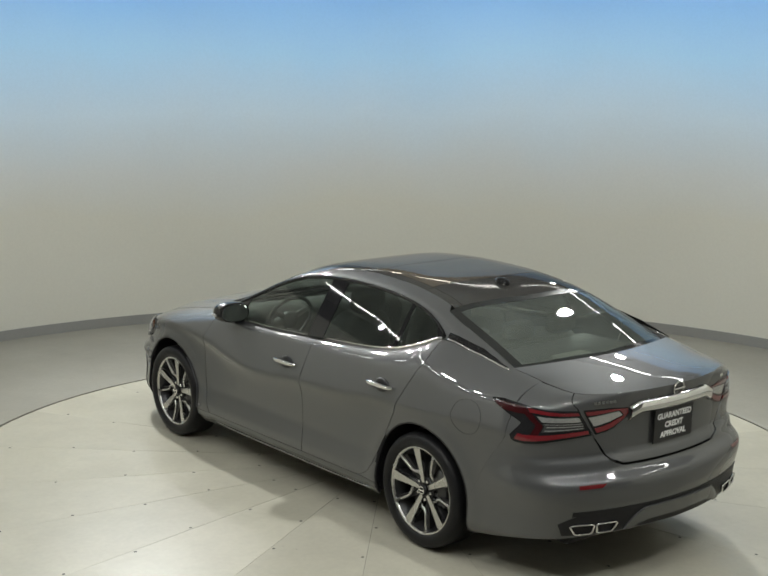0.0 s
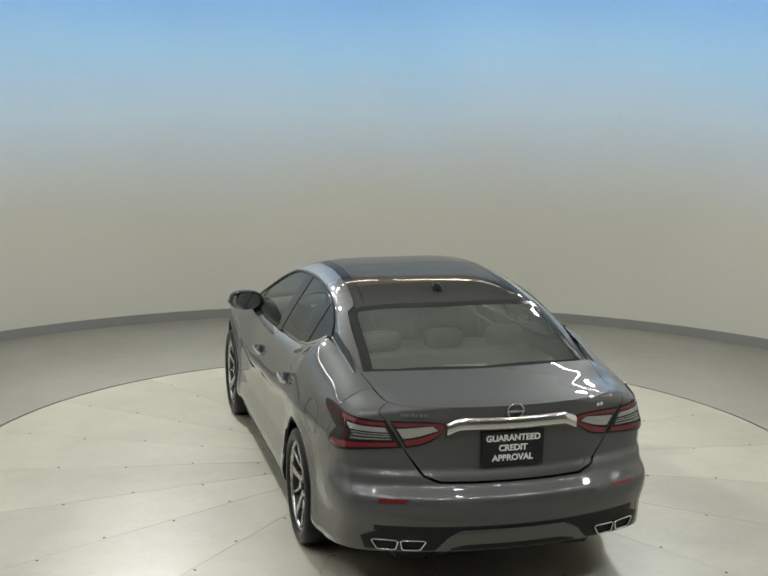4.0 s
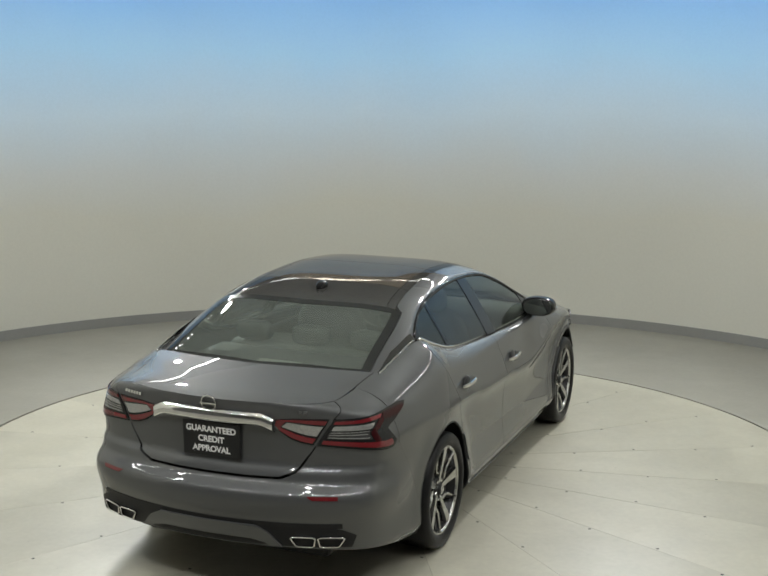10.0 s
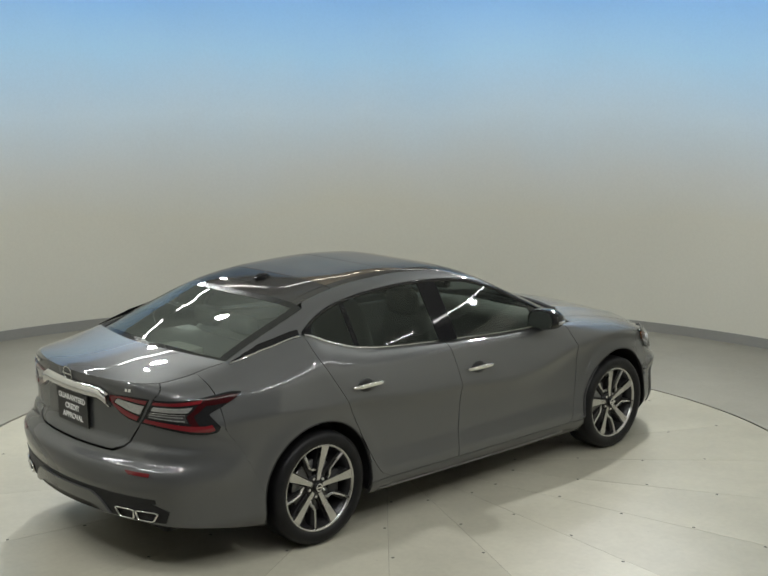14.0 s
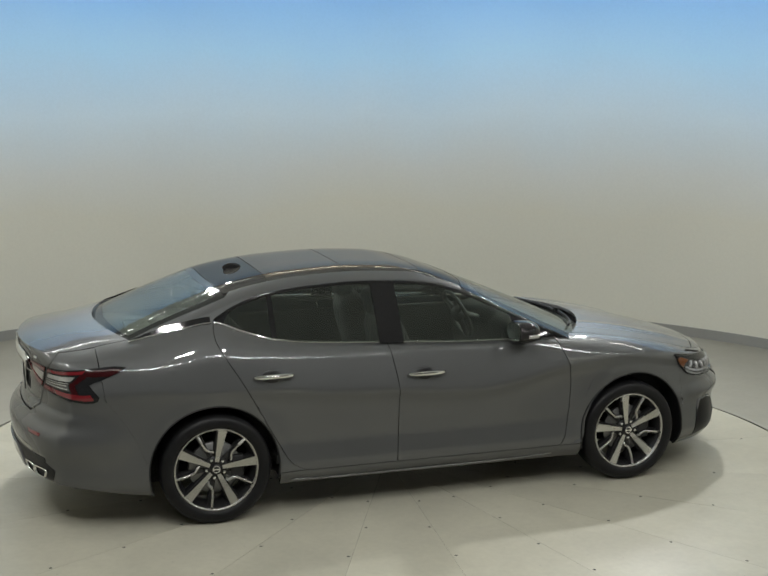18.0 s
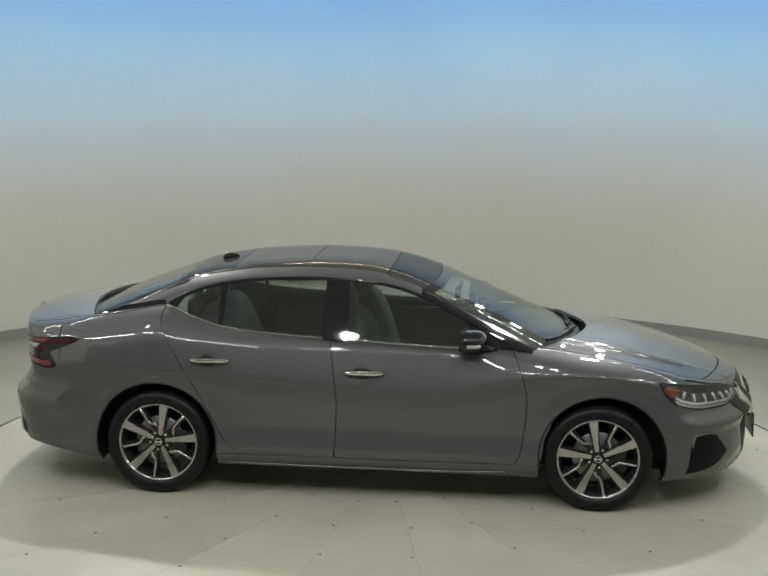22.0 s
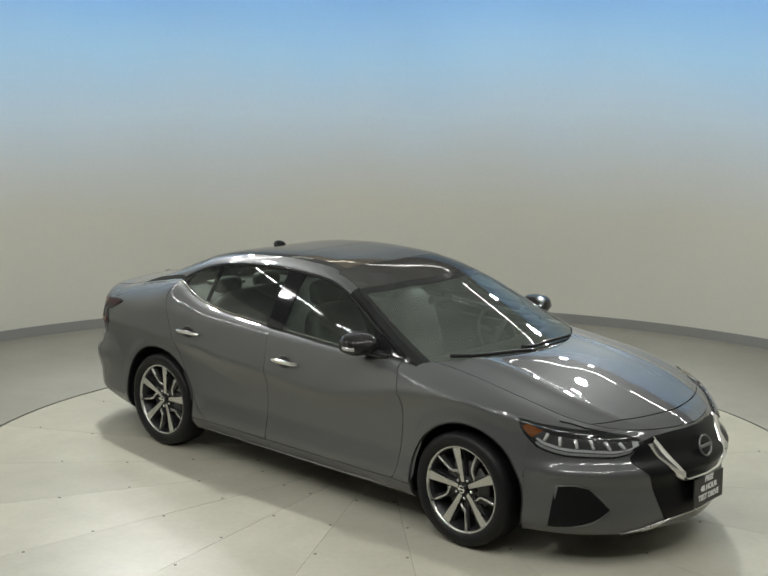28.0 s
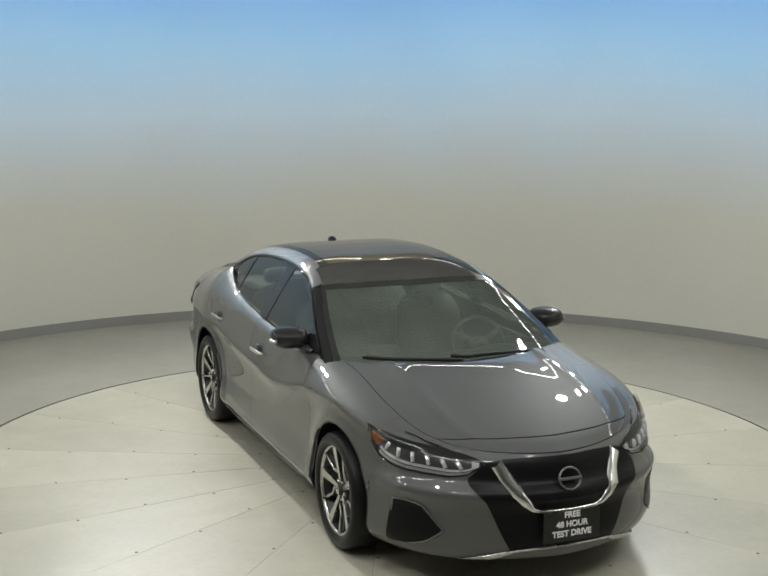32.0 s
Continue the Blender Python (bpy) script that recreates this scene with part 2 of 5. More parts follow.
def coons(bottom, top, left, right):
    """Patch between four polylines, as a function of (a, b) in 0..1."""
    B, T, L, R = path(bottom), path(top), path(left), path(right)
    c00, c10, c01, c11 = B(0), B(1), T(0), T(1)

    def f(a, b):
        p, q, l, r = B(a), T(a), L(b), R(b)
        return tuple((1 - b) * p[k] + b * q[k] + (1 - a) * l[k] + a * r[k]
                     - ((1 - a) * (1 - b) * c00[k] + a * (1 - b) * c10[k] + (1 - a) * b * c01[k] + a * b * c11[k]) for k in range(2))
    return f


def sheet(bm, grid, depth=0.014, lift=0.0, core=Vector((0, 0, 0.6)), shear=0.55):
    """Adds a grid of points as a skin whose edges turn inwards by depth; lift moves it outwards."""
    n, m = len(grid), len(grid[0])
    P = np.array([[tuple(v) for v in row] for row in grid])
    du, dv = np.gradient(P, axis=0), np.gradient(P, axis=1)
    N = np.cross(du, dv)
    N /= np.linalg.norm(N, axis=2, keepdims=True) + 1e-12
    mid = P[n // 2, m // 2]
    out = mid - np.array((mid[0] * shear, core.y, core.z))
    flip = float(N[n // 2, m // 2] @ out) < 0
    if flip:
        N = -N
    P = P + N * lift
    vs = [[bm.verts.new(P[i, j]) for j in range(m)] for i in range(n)]
    for i in range(n - 1):
        for j in range(m - 1):
            q = [vs[i][j], vs[i + 1][j], vs[i + 1][j + 1], vs[i][j + 1]]
            if flip:
                q.reverse()
            try:
                bm.faces.new(q).smooth = True
            except ValueError:
                pass
    if depth:
        ring = [(i, 0) for i in range(n)] + [(n - 1, j) for j in range(1, m)] + [(i, m - 1) for i in range(n - 2, -1, -1)] + [(0, j) for j in range(m - 2, 0, -1)]
        low = [bm.verts.new(P[i, j] - N[i, j] * depth) for i, j in ring]
        for k in range(len(ring)):
            a, b = ring[k], ring[(k + 1) % len(ring)]
            q = [vs[a[0]][a[1]], low[k], low[(k + 1) % len(ring)], vs[b[0]][b[1]]]
            if flip:
                q.reverse()
            try:
                f = bm.faces.new(q)
            except ValueError:
                continue
            e = bm.edges.get((vs[a[0]][a[1]], vs[b[0]][b[1]]))
            if e:
                e.smooth = False
    return bm


def lathe(bm, profile, n=48, axis="y", centre=(0, 0, 0), start=0.0, sweep=2 * math.pi):
    """Turns a profile of (radius, offset) about an axis through centre."""
    full = abs(sweep - 2 * math.pi) < 1e-6
    cols = n if full else n + 1
    rows = []
    for k in range(cols):
        a = start + sweep * k / n
        row = []
        for r, o in profile:
            c, s = r * math.cos(a), r * math.sin(a)
            v = {"y": (c, o, s), "z": (c, s, o), "x": (o, c, s)}[axis]
            row.append(bm.verts.new(Vector(v) + Vector(centre)))
        rows.append(row)
    for k in range(n):
        r0, r1 = rows[k], rows[(k + 1) % cols]
        for i in range(len(profile) - 1):
            bm.faces.new((r0[i], r1[i], r1[i + 1], r0[i + 1])).smooth = True
    return bm


def tube(bm, pts, w, h=None, up=(0, 0, 1), sides=8, closed=False):
    """Sweeps a rounded section of half sizes w, h along 3D points."""
    h = h or w
    pts = [Vector(p) for p in pts]
    up = Vector(up)
    rings = []
    n = len(pts)
    for i, p in enumerate(pts):
        a = pts[(i - 1) % n] if closed or i > 0 else p
        b = pts[(i + 1) % n] if closed or i < n - 1 else p
        t = (b - a).normalized()
        side = t.cross(up).normalized()
        u = side.cross(t).normalized()
        rings.append([bm.verts.new(p + side * w * math.cos(2 * math.pi * k / sides) + u * h * math.sin(2 * math.pi * k / sides)) for k in range(sides)])
    for i in range(n if closed else n - 1):
        r0, r1 = rings[i], rings[(i + 1) % n]
        for k in range(sides):
            bm.faces.new((r0[k], r0[(k + 1) % sides], r1[(k + 1) % sides], r1[k])).smooth = True
    if not closed:
        bm.faces.new(list(reversed(rings[0])))
        bm.faces.new(rings[-1])
    bmesh.ops.recalc_face_normals(bm, faces=bm.faces)
    return bm


def block(bm, x0, x1, y0, y1, z0, z1, bevel=0.0, seg=2, m=None):
    """A bevelled box."""
    g = bmesh.ops.create_cube(bm, size=1.0, matrix=(m or Matrix()) @ Matrix.Translation(((x0 + x1) / 2, (y0 + y1) / 2, (z0 + z1) / 2)) @ Matrix.Diagonal((x1 - x0, y1 - y0, z1 - z0, 1)))
    if bevel:
        es = list({e for v in g["verts"] for e in v.link_edges})
        bmesh.ops.bevel(bm, geom=es, offset=bevel, segments=seg, profile=0.5, affect="EDGES")
    return bm


def ellipsoid(bm, c, r, u=20, v=12, m=None, power=1.0):
    """A rounded lump; power below 1 squares it."""
    g = bmesh.ops.create_uvsphere(bm, u_segments=u, v_segments=v, radius=1.0)
    for w in g["verts"]:
        p = Vector([math.copysign(abs(k) ** power, k) for k in w.co])
        p = Vector((p.x * r[0], p.y * r[1], p.z * r[2]))
        w.co = (m @ p if m else p) + Vector(c)
    for f in bm.faces:
        f.smooth = True
    return bm


def letters(name, text, size, m, mat, parent, depth=0.002, label=""):
    """Raised lettering in the built-in font, as a mesh."""
    cu = bpy.data.curves.new("lettering", "FONT")
    cu.body, cu.size, cu.align_x, cu.align_y, cu.extrude, cu.offset = text, size, "CENTER", "CENTER", depth, size * 0.036
    tmp = bpy.data.objects.new("lettering", cu)
    scene.collection.objects.link(tmp)
    bpy.context.view_layer.update()
    me = bpy.data.meshes.new_from_object(tmp.evaluated_get(bpy.context.evaluated_depsgraph_get()))
    bpy.data.objects.remove(tmp)
    bpy.data.curves.remove(cu)
    me.transform(m)
    me.materials.clear()
    me.materials.append(mat)
    ob = new(name, me)
    ob.parent = parent
    return tagged(ob, label) if label else ob


# ---- room ----
WC, WR = Vector((-0.042, -0.232, 0)), 5.405


def room():
    bm = bmesh.new()
    n = 96
    vs = [bm.verts.new((14 * math.cos(2 * math.pi * k / n), 14 * math.sin(2 * math.pi * k / n), 0)) for k in range(n)]
    inner = [bm.verts.new((3.022 * math.cos(2 * math.pi * k / n), 3.022 * math.sin(2 * math.pi * k / n), 0)) for k in range(n)]
    low = [bm.verts.new((v.co.x, v.co.y, -0.12)) for v in inner]
    for k in range(n):
        j = (k + 1) % n
        bm.faces.new((vs[k], vs[j], inner[j], inner[k]))
        bm.faces.new((inner[k], inner[j], low[j], low[k]))
    bm.faces.new(low)
    tagged(part("floor", bm, FLOOR), "pale cream sealed concrete floor round the turntable", "floor", kind="structure")

    def arc_wall(r0, r1, z0, z1, a0, a1, k=72):
        b = bmesh.new()
        rows = []
        for i in range(k + 1):
            a = radians(a0 + (a1 - a0) * i / k)
            c, s = math.cos(a), math.sin(a)
            rows.append([b.verts.new((WC.x + r * c, WC.y + r * s, z)) for r, z in ((r0, z0), (r0, z1), (r1, z1), (r1, z0))])
        for p, q in zip(rows, rows[1:]):
            for j in range(4):
                f = b.faces.new((p[j], q[j], q[(j + 1) % 4], p[(j + 1) % 4]))
                f.smooth = True
        for e in b.edges:
            e.smooth = abs(e.verts[0].co.z - e.verts[1].co.z) > 0.01 or abs(math.hypot(*(e.verts[0].co - WC).xy) - math.hypot(*(e.verts[1].co - WC).xy)) > 0.005
        b.faces.new(rows[0])
        b.faces.new(list(reversed(rows[-1])))
        bmesh.ops.recalc_face_normals(b, faces=b.faces)
        return b
    tagged(part("wall_round", arc_wall(WR, WR + 0.15, 0, 3.58, -38, 218), WALL), "smooth curved cream studio wall coloured with the overlay's sky-blue fade", "wall", kind="structure")
    tagged(part("baseboard", arc_wall(WR - 0.015, WR - 0.001, 0.0, 0.10, -37.9, 217.9), BASE_GREY), "narrow grey skirting along the curved wall", "baseboard", kind="structure")
    # unseen walls and ceiling, added to shape bounce light and reflections
    for nm, x0, x1, y0, y1 in (("wall_south", -6.4, 6.4, -11.6, -11.4), ("wall_east", 5.9, 6.1, -11.4, -2.0), ("wall_west", -6.1, -5.9, -11.4, -2.0)):
        b = bmesh.new()
        block(b, x0, x1, y0, y1, 0, 5.0)
        tagged(part(nm, b, DARK_WALL), "plain grey wall out of view, added for bounce light and reflections", "wall", kind="structure")
    b = bmesh.new()
    block(b, -7, 7, -12, 7, 5.0, 5.15)
    tagged(part("ceiling", b, CEILING), "plain pale ceiling out of view, added for bounce light and reflections", "ceiling", kind="structure")


def turntable():
    """Round turntable of wedge plates; its top is level with the floor."""
    tt = empty("turntable")
    tagged(tt, "round floor turntable of cream painted wedge plates, scuffed", "turntable")
    bm = bmesh.new()
    lathe(bm, [(0.001, -0.09), (2.985, -0.09), (2.985, -0.0012), (0.001, -0.0012)], 96, "z")
    part("deck_frame", bm, JOINT, tt, "steel carrier under the plates, lightened where the joints are shaded")
    bm = bmesh.new()
    lathe(bm, [(2.99, -0.012), (3.0215, -0.012), (3.0215, -0.06), (2.99, -0.06)], 96, "z")
    part("rim_joint", bm, SEAM, tt, "dark joint round the rim")
    me = None
    for k in range(20):
        if me is None:
            bm = bmesh.new()
            gap, R = 0.0005, 2.998
            pts = [Vector((0.02, 0, 0))]
            for i in range(11):
                a = radians(18 * i / 10)
                g = math.asin(gap / R)
                a = min(max(a, g), radians(18) - g)
                pts.append(Vector((R * math.cos(a), R * math.sin(a), 0)))
            top = [bm.verts.new(p) for p in pts]
            bot = [bm.verts.new(p - Vector((0, 0, 0.03))) for p in pts]
            bm.faces.new(top)
            for i in range(len(pts)):
                j = (i + 1) % len(pts)
                bm.faces.new((top[i], bot[i], bot[j], top[j]))
            ob = part("wedge_plate", bm, TABLE, tt)
            me = ob.data
        else:
            ob = new("wedge_plate", me)
            ob.parent = tt
        ob.rotation_euler = (0, 0, radians(-43 + 18 * k))
    # countersunk bolts beside the joints
    me = None
    for k in range(20):
        a = radians(-43 + 18 * k)
        for i, r in enumerate((0.9, 1.35, 1.8, 2.25, 2.7)):
            if me is None:
                bm = bmesh.new()
                lathe(bm, [(0.0, 0.0012), (0.007, 0.0012), (0.010, 0.0002)], 8, "z")
                ob = part("bolt", bm, SEAM, tt)
                me = ob.data
            else:
                ob = new("bolt", me)
                ob.parent = tt
            side = 0.022 if (i + k) % 2 else -0.022
            ob.location = (r * math.cos(a) - side * math.sin(a), r * math.sin(a) + side * math.cos(a), 0.0006)
    return tt


room()
TURNTABLE = turntable()


# ---- the car: skin ----
# x forward from the middle of the wheelbase, y to the left, z up
XW, RW = 1.3875, 0.335
XF = curve((0.15, 2.33), (0.22, 2.40), (0.32, 2.420), (0.43, 2.418), (0.50, 2.438), (0.535, 2.452), (0.552, 2.449), (0.615, 2.390), (0.68, 2.370), (0.74, 2.335))
XR = curve((0.2, 2.42), (0.30, 2.485), (0.42, 2.508), (0.55, 2.528), (0.585, 2.522), (0.64, 2.462), (0.693, 2.443), (0.712, 2.420), (0.88, 2.425), (0.98, 2.445), (1.04, 2.455))
ZB = curve((-2.5, 0.312), (-2.2, 0.285), (-1.8, 0.21), (-1.0, 0.20), (1.0, 0.19), (1.8, 0.19), (2.2, 0.19), (2.5, 0.20))
ZS = curve((-2.5, 1.043), (-2.3, 1.040), (-2.1, 1.058), (-1.95, 1.088), (-1.6, 1.148), (-1.36, 1.185), (-1.2, 1.13), (-1.0, 1.072), (-0.78, 1.045), (-0.3, 1.018),
           (0.5, 0.987), (0.84, 0.995), (1.0, 0.99), (1.4, 0.945), (1.75, 0.88), (2.05, 0.80), (2.3, 0.75), (2.45, 0.735))
IN_B = curve((-2.5, 0.07), (-2.0, 0.150), (-1.7, 0.145), (-1.36, 0.12), (-1.0, 0.065), (0.7, 0.045), (0.95, 0.11), (1.4, 0.17), (2.0, 0.14), (2.4, 0.08))
IN_A = curve((-2.5, 0.035), (-2.0, 0.12), (-1.7, 0.19), (-1.36, 0.205), (-1.0, 0.09), (0.7, 0.03), (0.95, 0.06), (1.4, 0.10), (2.0, 0.075), (2.4, 0.05))
WP = curve((-2.5, 0.825), (-2.1, 0.866), (-1.8, 0.902), (-1.4, 0.93), (0.0, 0.93), (1.4, 0.925), (2.45, 0.90))
CREASE = curve((-2.4, 0.80), (-1.9, 0.83), (-1.0, 0.80), (-0.66, 0.762), (-0.25, 0.745), (0.27, 0.708), (0.56, 0.745), (0.93, 0.826), (1.4, 0.86), (2.2, 0.74))
CR_AMP = curve((-2.2, 0.25), (-1.5, 0.45), (-1.0, 1.0), (0.9, 1.0), (1.3, 0.5), (2.0, 0.3))
P_REAR = curve((0.3, 24.0), (0.58, 24.0), (0.72, 26.0), (0.95, 26.0), (1.1, 26.0))
P_FRONT = curve((0.2, 9.0), (0.45, 8.5), (0.75, 7.6), (1.0, 7.0))
Q_FRONT = 1 / 1.55
SPLIT = 0.8
FLAT = 0.35


def rounding(f):
    """Rise of the shoulder's rounded edge for an angle f in radians: half ellipse, half chamfer."""
    return (1 - FLAT) * math.sin(f) + FLAT * f * 2 / math.pi


def width(x, z):
    zc, amp = CREASE(x), CR_AMP(x)
    w = WP(x)
    if z > zc:
        w -= 0.088 * ((z - zc) / max(0.15, ZS(x) - zc)) ** 1.2
    else:
        w -= 0.034 * amp * (1 - math.exp(-((zc - z) / 0.06) ** 1.3))
        if z < 0.46:
            w += 0.018 * amp * min(1.0, (0.46 - z) / 0.13)
        if z < 0.30:
            w -= 0.05 * min(1.3, (0.30 - z) / 0.1) ** 2
    if x > 1.85:
        w += 0.022 * min(1.0, (x - 1.85) / 0.15) * math.exp(-((z - 0.545) / 0.045) ** 2)
    if x < -1.85:
        k = min(1.0, (-1.85 - x) / 0.2)
        w += k * (0.024 * math.exp(-((z - 0.54) / 0.10) ** 2) - 0.004 * min(1.0, max(0.0, (0.53 - z) / 0.12)))
    d = math.hypot(x - math.copysign(XW, x), z - RW)
    return w + 0.010 * math.exp(-((d - 0.41) / 0.06) ** 2)


def skin(s, v, lift=0.0):
    """Left half of the lower body: s runs from the tail (-1) to the nose (1), v from the sill (0) to the shoulder (1)."""
    s = max(-1.0, min(1.0, s))
    xi = math.sin(s * math.pi / 2)
    x0 = xi * (2.41 if xi > 0 else 2.45)
    zb, zs, a = ZB(x0), ZS(x0), IN_A(x0)
    zr = zs - a
    inset = 0.0
    if v < SPLIT:
        z = zb + (zr - zb) * v / SPLIT
    else:
        f = min(1.0, (v - SPLIT) / (1 - SPLIT)) * math.pi / 2
        z, inset = zr + a * rounding(f), IN_B(x0) * ((1 - FLAT) * (1 - math.cos(f)) + FLAT * (f * 2 / math.pi) ** 1.7)
    x = xi * (XF(z) if xi > 0 else XR(z))
    e = P_FRONT(z) if xi > 0 else P_REAR(z)
    y = (width(x, z) - inset) * max(0.0, 1 - abs(xi) ** e) ** (Q_FRONT if xi > 0 else 0.5)
    if xi < -0.86:
        x += 0.085 * (y / 0.8) ** 2 * ((-0.86 - xi) / 0.14) ** 2
    return Vector((x, y, z))


def v_of(x0, z):
    zb, zs, a = ZB(x0), ZS(x0), IN_A(x0)
    zr = zs - a
    if z <= zr:
        return SPLIT * (z - zb) / (zr - zb)
    lo, hi, h = 0.0, math.pi / 2, min(1.0, (z - zr) / a)
    for _ in range(26):
        f = (lo + hi) / 2
        lo, hi = (f, hi) if rounding(f) < h else (lo, f)
    return SPLIT + (1 - SPLIT) * lo * 2 / math.pi


def sv(x, z):
    """Skin coordinates of a place seen from the side."""
    xi = max(-1.0, min(1.0, x / (XF(z) if x > 0 else XR(z))))
    return (math.asin(xi) * 2 / math.pi, v_of(xi * (2.41 if xi > 0 else 2.45), z))


def svy(y, z, end):
    """Skin coordinates of a place seen from the front (end 1) or the rear (end -1)."""
    e = P_FRONT(z) if end > 0 else P_REAR(z)
    w = 0.90
    xi = end
    for _ in range(4):
        xi = end * (1 - min(0.999, (y / w) ** (1 / Q_FRONT if end > 0 else 2.0))) ** (1 / e)
        s = math.asin(xi) * 2 / math.pi
        v = v_of(xi * (2.41 if end > 0 else 2.45), z)
        q = skin(s, v)
        c = max(1e-6, 1 - abs(xi) ** e) ** (Q_FRONT if end > 0 else 0.5)
        if y > 0.02:
            w = max(0.4, q.y / c)
    return (math.asin(xi) * 2 / math.pi, v_of(xi * (2.41 if end > 0 else 2.45), z))


def panel(bm, bottom, top, left, right, n, m, side=1, depth=0.014, lift=0.0, a0=0.0, a1=1.0, b0=0.0, b1=1.0, centre=False):
    """A patch of the skin between four borders, given in skin coordinates, on one side of the car or across the middle."""
    left = [bottom[0]] + list(left)[1:-1] + [top[0]]
    right = [bottom[-1]] + list(right)[1:-1] + [top[-1]]
    f = coons(bottom, top, left, right)
    g = []
    for i in range(n + 1):
        a = a0 + (a1 - a0) * i / n
        g.append([skin(*f(a, b0 + (b1 - b0) * j / m)) for j in range(m + 1)])
    if centre:
        # the first column lies on the middle plane: add the mirrored half
        g = [[Vector((p.x, -p.y, p.z)) for p in row] for row in reversed(g[1:])] + g
    elif side < 0:
        g = [[Vector((p.x, -p.y, p.z)) for p in row] for row in g]
    return sheet(bm, g, depth, lift)


def arc(xc, r, t0, t1, n=20):
    return [(xc + r * math.sin(radians(t0 + (t1 - t0) * k / n)), RW + 0.005 + r * math.cos(radians(t0 + (t1 - t0) * k / n))) for k in range(n + 1)]


def line(p, q, n=10):
    return [(p[0] + (q[0] - p[0]) * k / n, p[1] + (q[1] - p[1]) * k / n) for k in range(n + 1)]


def S(pts):
    return [sv(*p) for p in pts]


def shoulder(x0, x1, n=14):
    """The shoulder line between two places, in skin coordinates."""
    out = []
    for k in range(n + 1):
        x = x0 + (x1 - x0) * k / n
        out.append((sv(x, ZS(x) - 1e-4)[0], 1.0))
    return out


G = 0.0024
GAP_A = smooth([(0.868, 0.288), (0.90, 0.33), (0.938, 0.58), (0.932, 0.77), (0.855, 0.98), (0.845, 0.9949)], 22)
GAP_B = smooth([(-0.255, 0.288), (-0.243, 0.52), (-0.245, 0.73), (-0.288, 1.0), (-0.292, 1.017)], 18)
GAP_C = smooth([(-0.83, 0.288), (-0.926, 0.334), (-1.02, 0.485), (-1.2, 0.81), (-1.345, 1.05), (-1.375, 1.12), (-1.365, 1.1849)], 26)


TAIL_SEAM = smooth([arc(-1.395, 0.390, -84, 90)[0], (-1.88, 0.60), (-2.02, 0.80)], 12)
NOSE_SEAM = smooth([arc(1.412, 0.392, -90, 84)[-1], (1.80, 0.55), (1.79, 0.70), (1.80, ZS(1.80) - 1e-4)], 14)


def shift(pts, dx):
    return [(x + dx, z) for x, z in pts]


# ---- the car: greenhouse ----
ZC = curve((1.36, 0.95), (1.22, 0.99), (1.10, 1.035), (0.84, 1.14), (0.54, 1.26), (0.39, 1.318), (0.2, 1.385), (0.04, 1.424), (-0.12, 1.447), (-0.42, 1.458), (-0.8, 1.440),
           (-1.17, 1.386), (-1.5, 1.285), (-1.8, 1.175), (-2.0, 1.09), (-2.1, 1.045))
ZE = curve((1.36, 0.80), (1.10, 0.91), (0.84, 1.03), (0.54, 1.175), (0.34, 1.272), (0.09, 1.352), (-0.12, 1.375), (-0.42, 1.385), (-0.78, 1.37), (-1.12, 1.318),
           (-1.32, 1.255), (-1.6, 1.165), (-1.8, 1.09), (-2.0, 1.0), (-2.1, 0.95))
YB = curve((1.36, 0.74), (1.0, 0.79), (0.6, 0.815), (0.0, 0.825), (-0.8, 0.825), (-1.3, 0.81), (-1.7, 0.76), (-2.1, 0.70))
WTOP = curve((0.86, 1.0), (0.54, 1.152), (0.34, 1.248), (0.20, 1.30), (0.05, 1.338), (-0.15, 1.358), (-0.42, 1.367), (-0.78, 1.352), (-1.0, 1.325), (-1.12, 1.298), (-1.25, 1.25), (-1.36, 1.19))


def yg(x, z):
    t = (z - 1.0) / 0.38
    return YB(x) - 0.21 * t - 0.03 * t * t


BOW = curve((1.3, 2.4), (0.5, 2.8), (0.1, 4.6), (-0.9, 5.6), (-1.2, 6.0), (-1.6, 4.4), (-2.0, 3.2))


def dome(x, q):
    """Roof, windscreen and rear window: x along the car, q from -1 to 1 across."""
    zc, ze = ZC(x), ZE(x)
    return Vector((x, q * yg(x, ze), zc - (zc - ze) * abs(q) ** BOW(x)))


def dome_patch(bm, x_of, q0, q1, n, m, depth=0.012, lift=0.0, rake=0.0):
    """x_of(q) gives the two ends; q runs between q0 and q1."""
    g = []
    for i in range(n + 1):
        q = q0 + (q1 - q0) * i / n
        xa, xb = x_of(q)
        g.append([dome(xa + (xb - xa) * j / m, q) for j in range(m + 1)])
    return sheet(bm, g, depth, lift, Vector((0, 0, 0.5)), 0.6)


def side_patch(bm, bottom, top, left, right, n, m, side, depth=0.006, lift=0.0):
    f = coons(bottom, top, left, right)
    g = []
    for i in range(n + 1):
        row = []
        for j in range(m + 1):
            x, z = f(i / n, j / m)
            row.append(Vector((x, side * yg(x, z), z)))
        g.append(row)
    return sheet(bm, g, depth, lift)


WS_LOW = curve((0.0, 1.30), (0.5, 1.22), (0.8, 1.10), (0.93, 1.00), (1.0, 0.95))
WS_TOP = curve((0.0, 0.36), (0.6, 0.335), (0.93, 0.28), (1.0, 0.27))
RG_TOP = curve((0.0, -1.30), (0.6, -1.29), (0.92, -1.26), (1.0, -1.25))
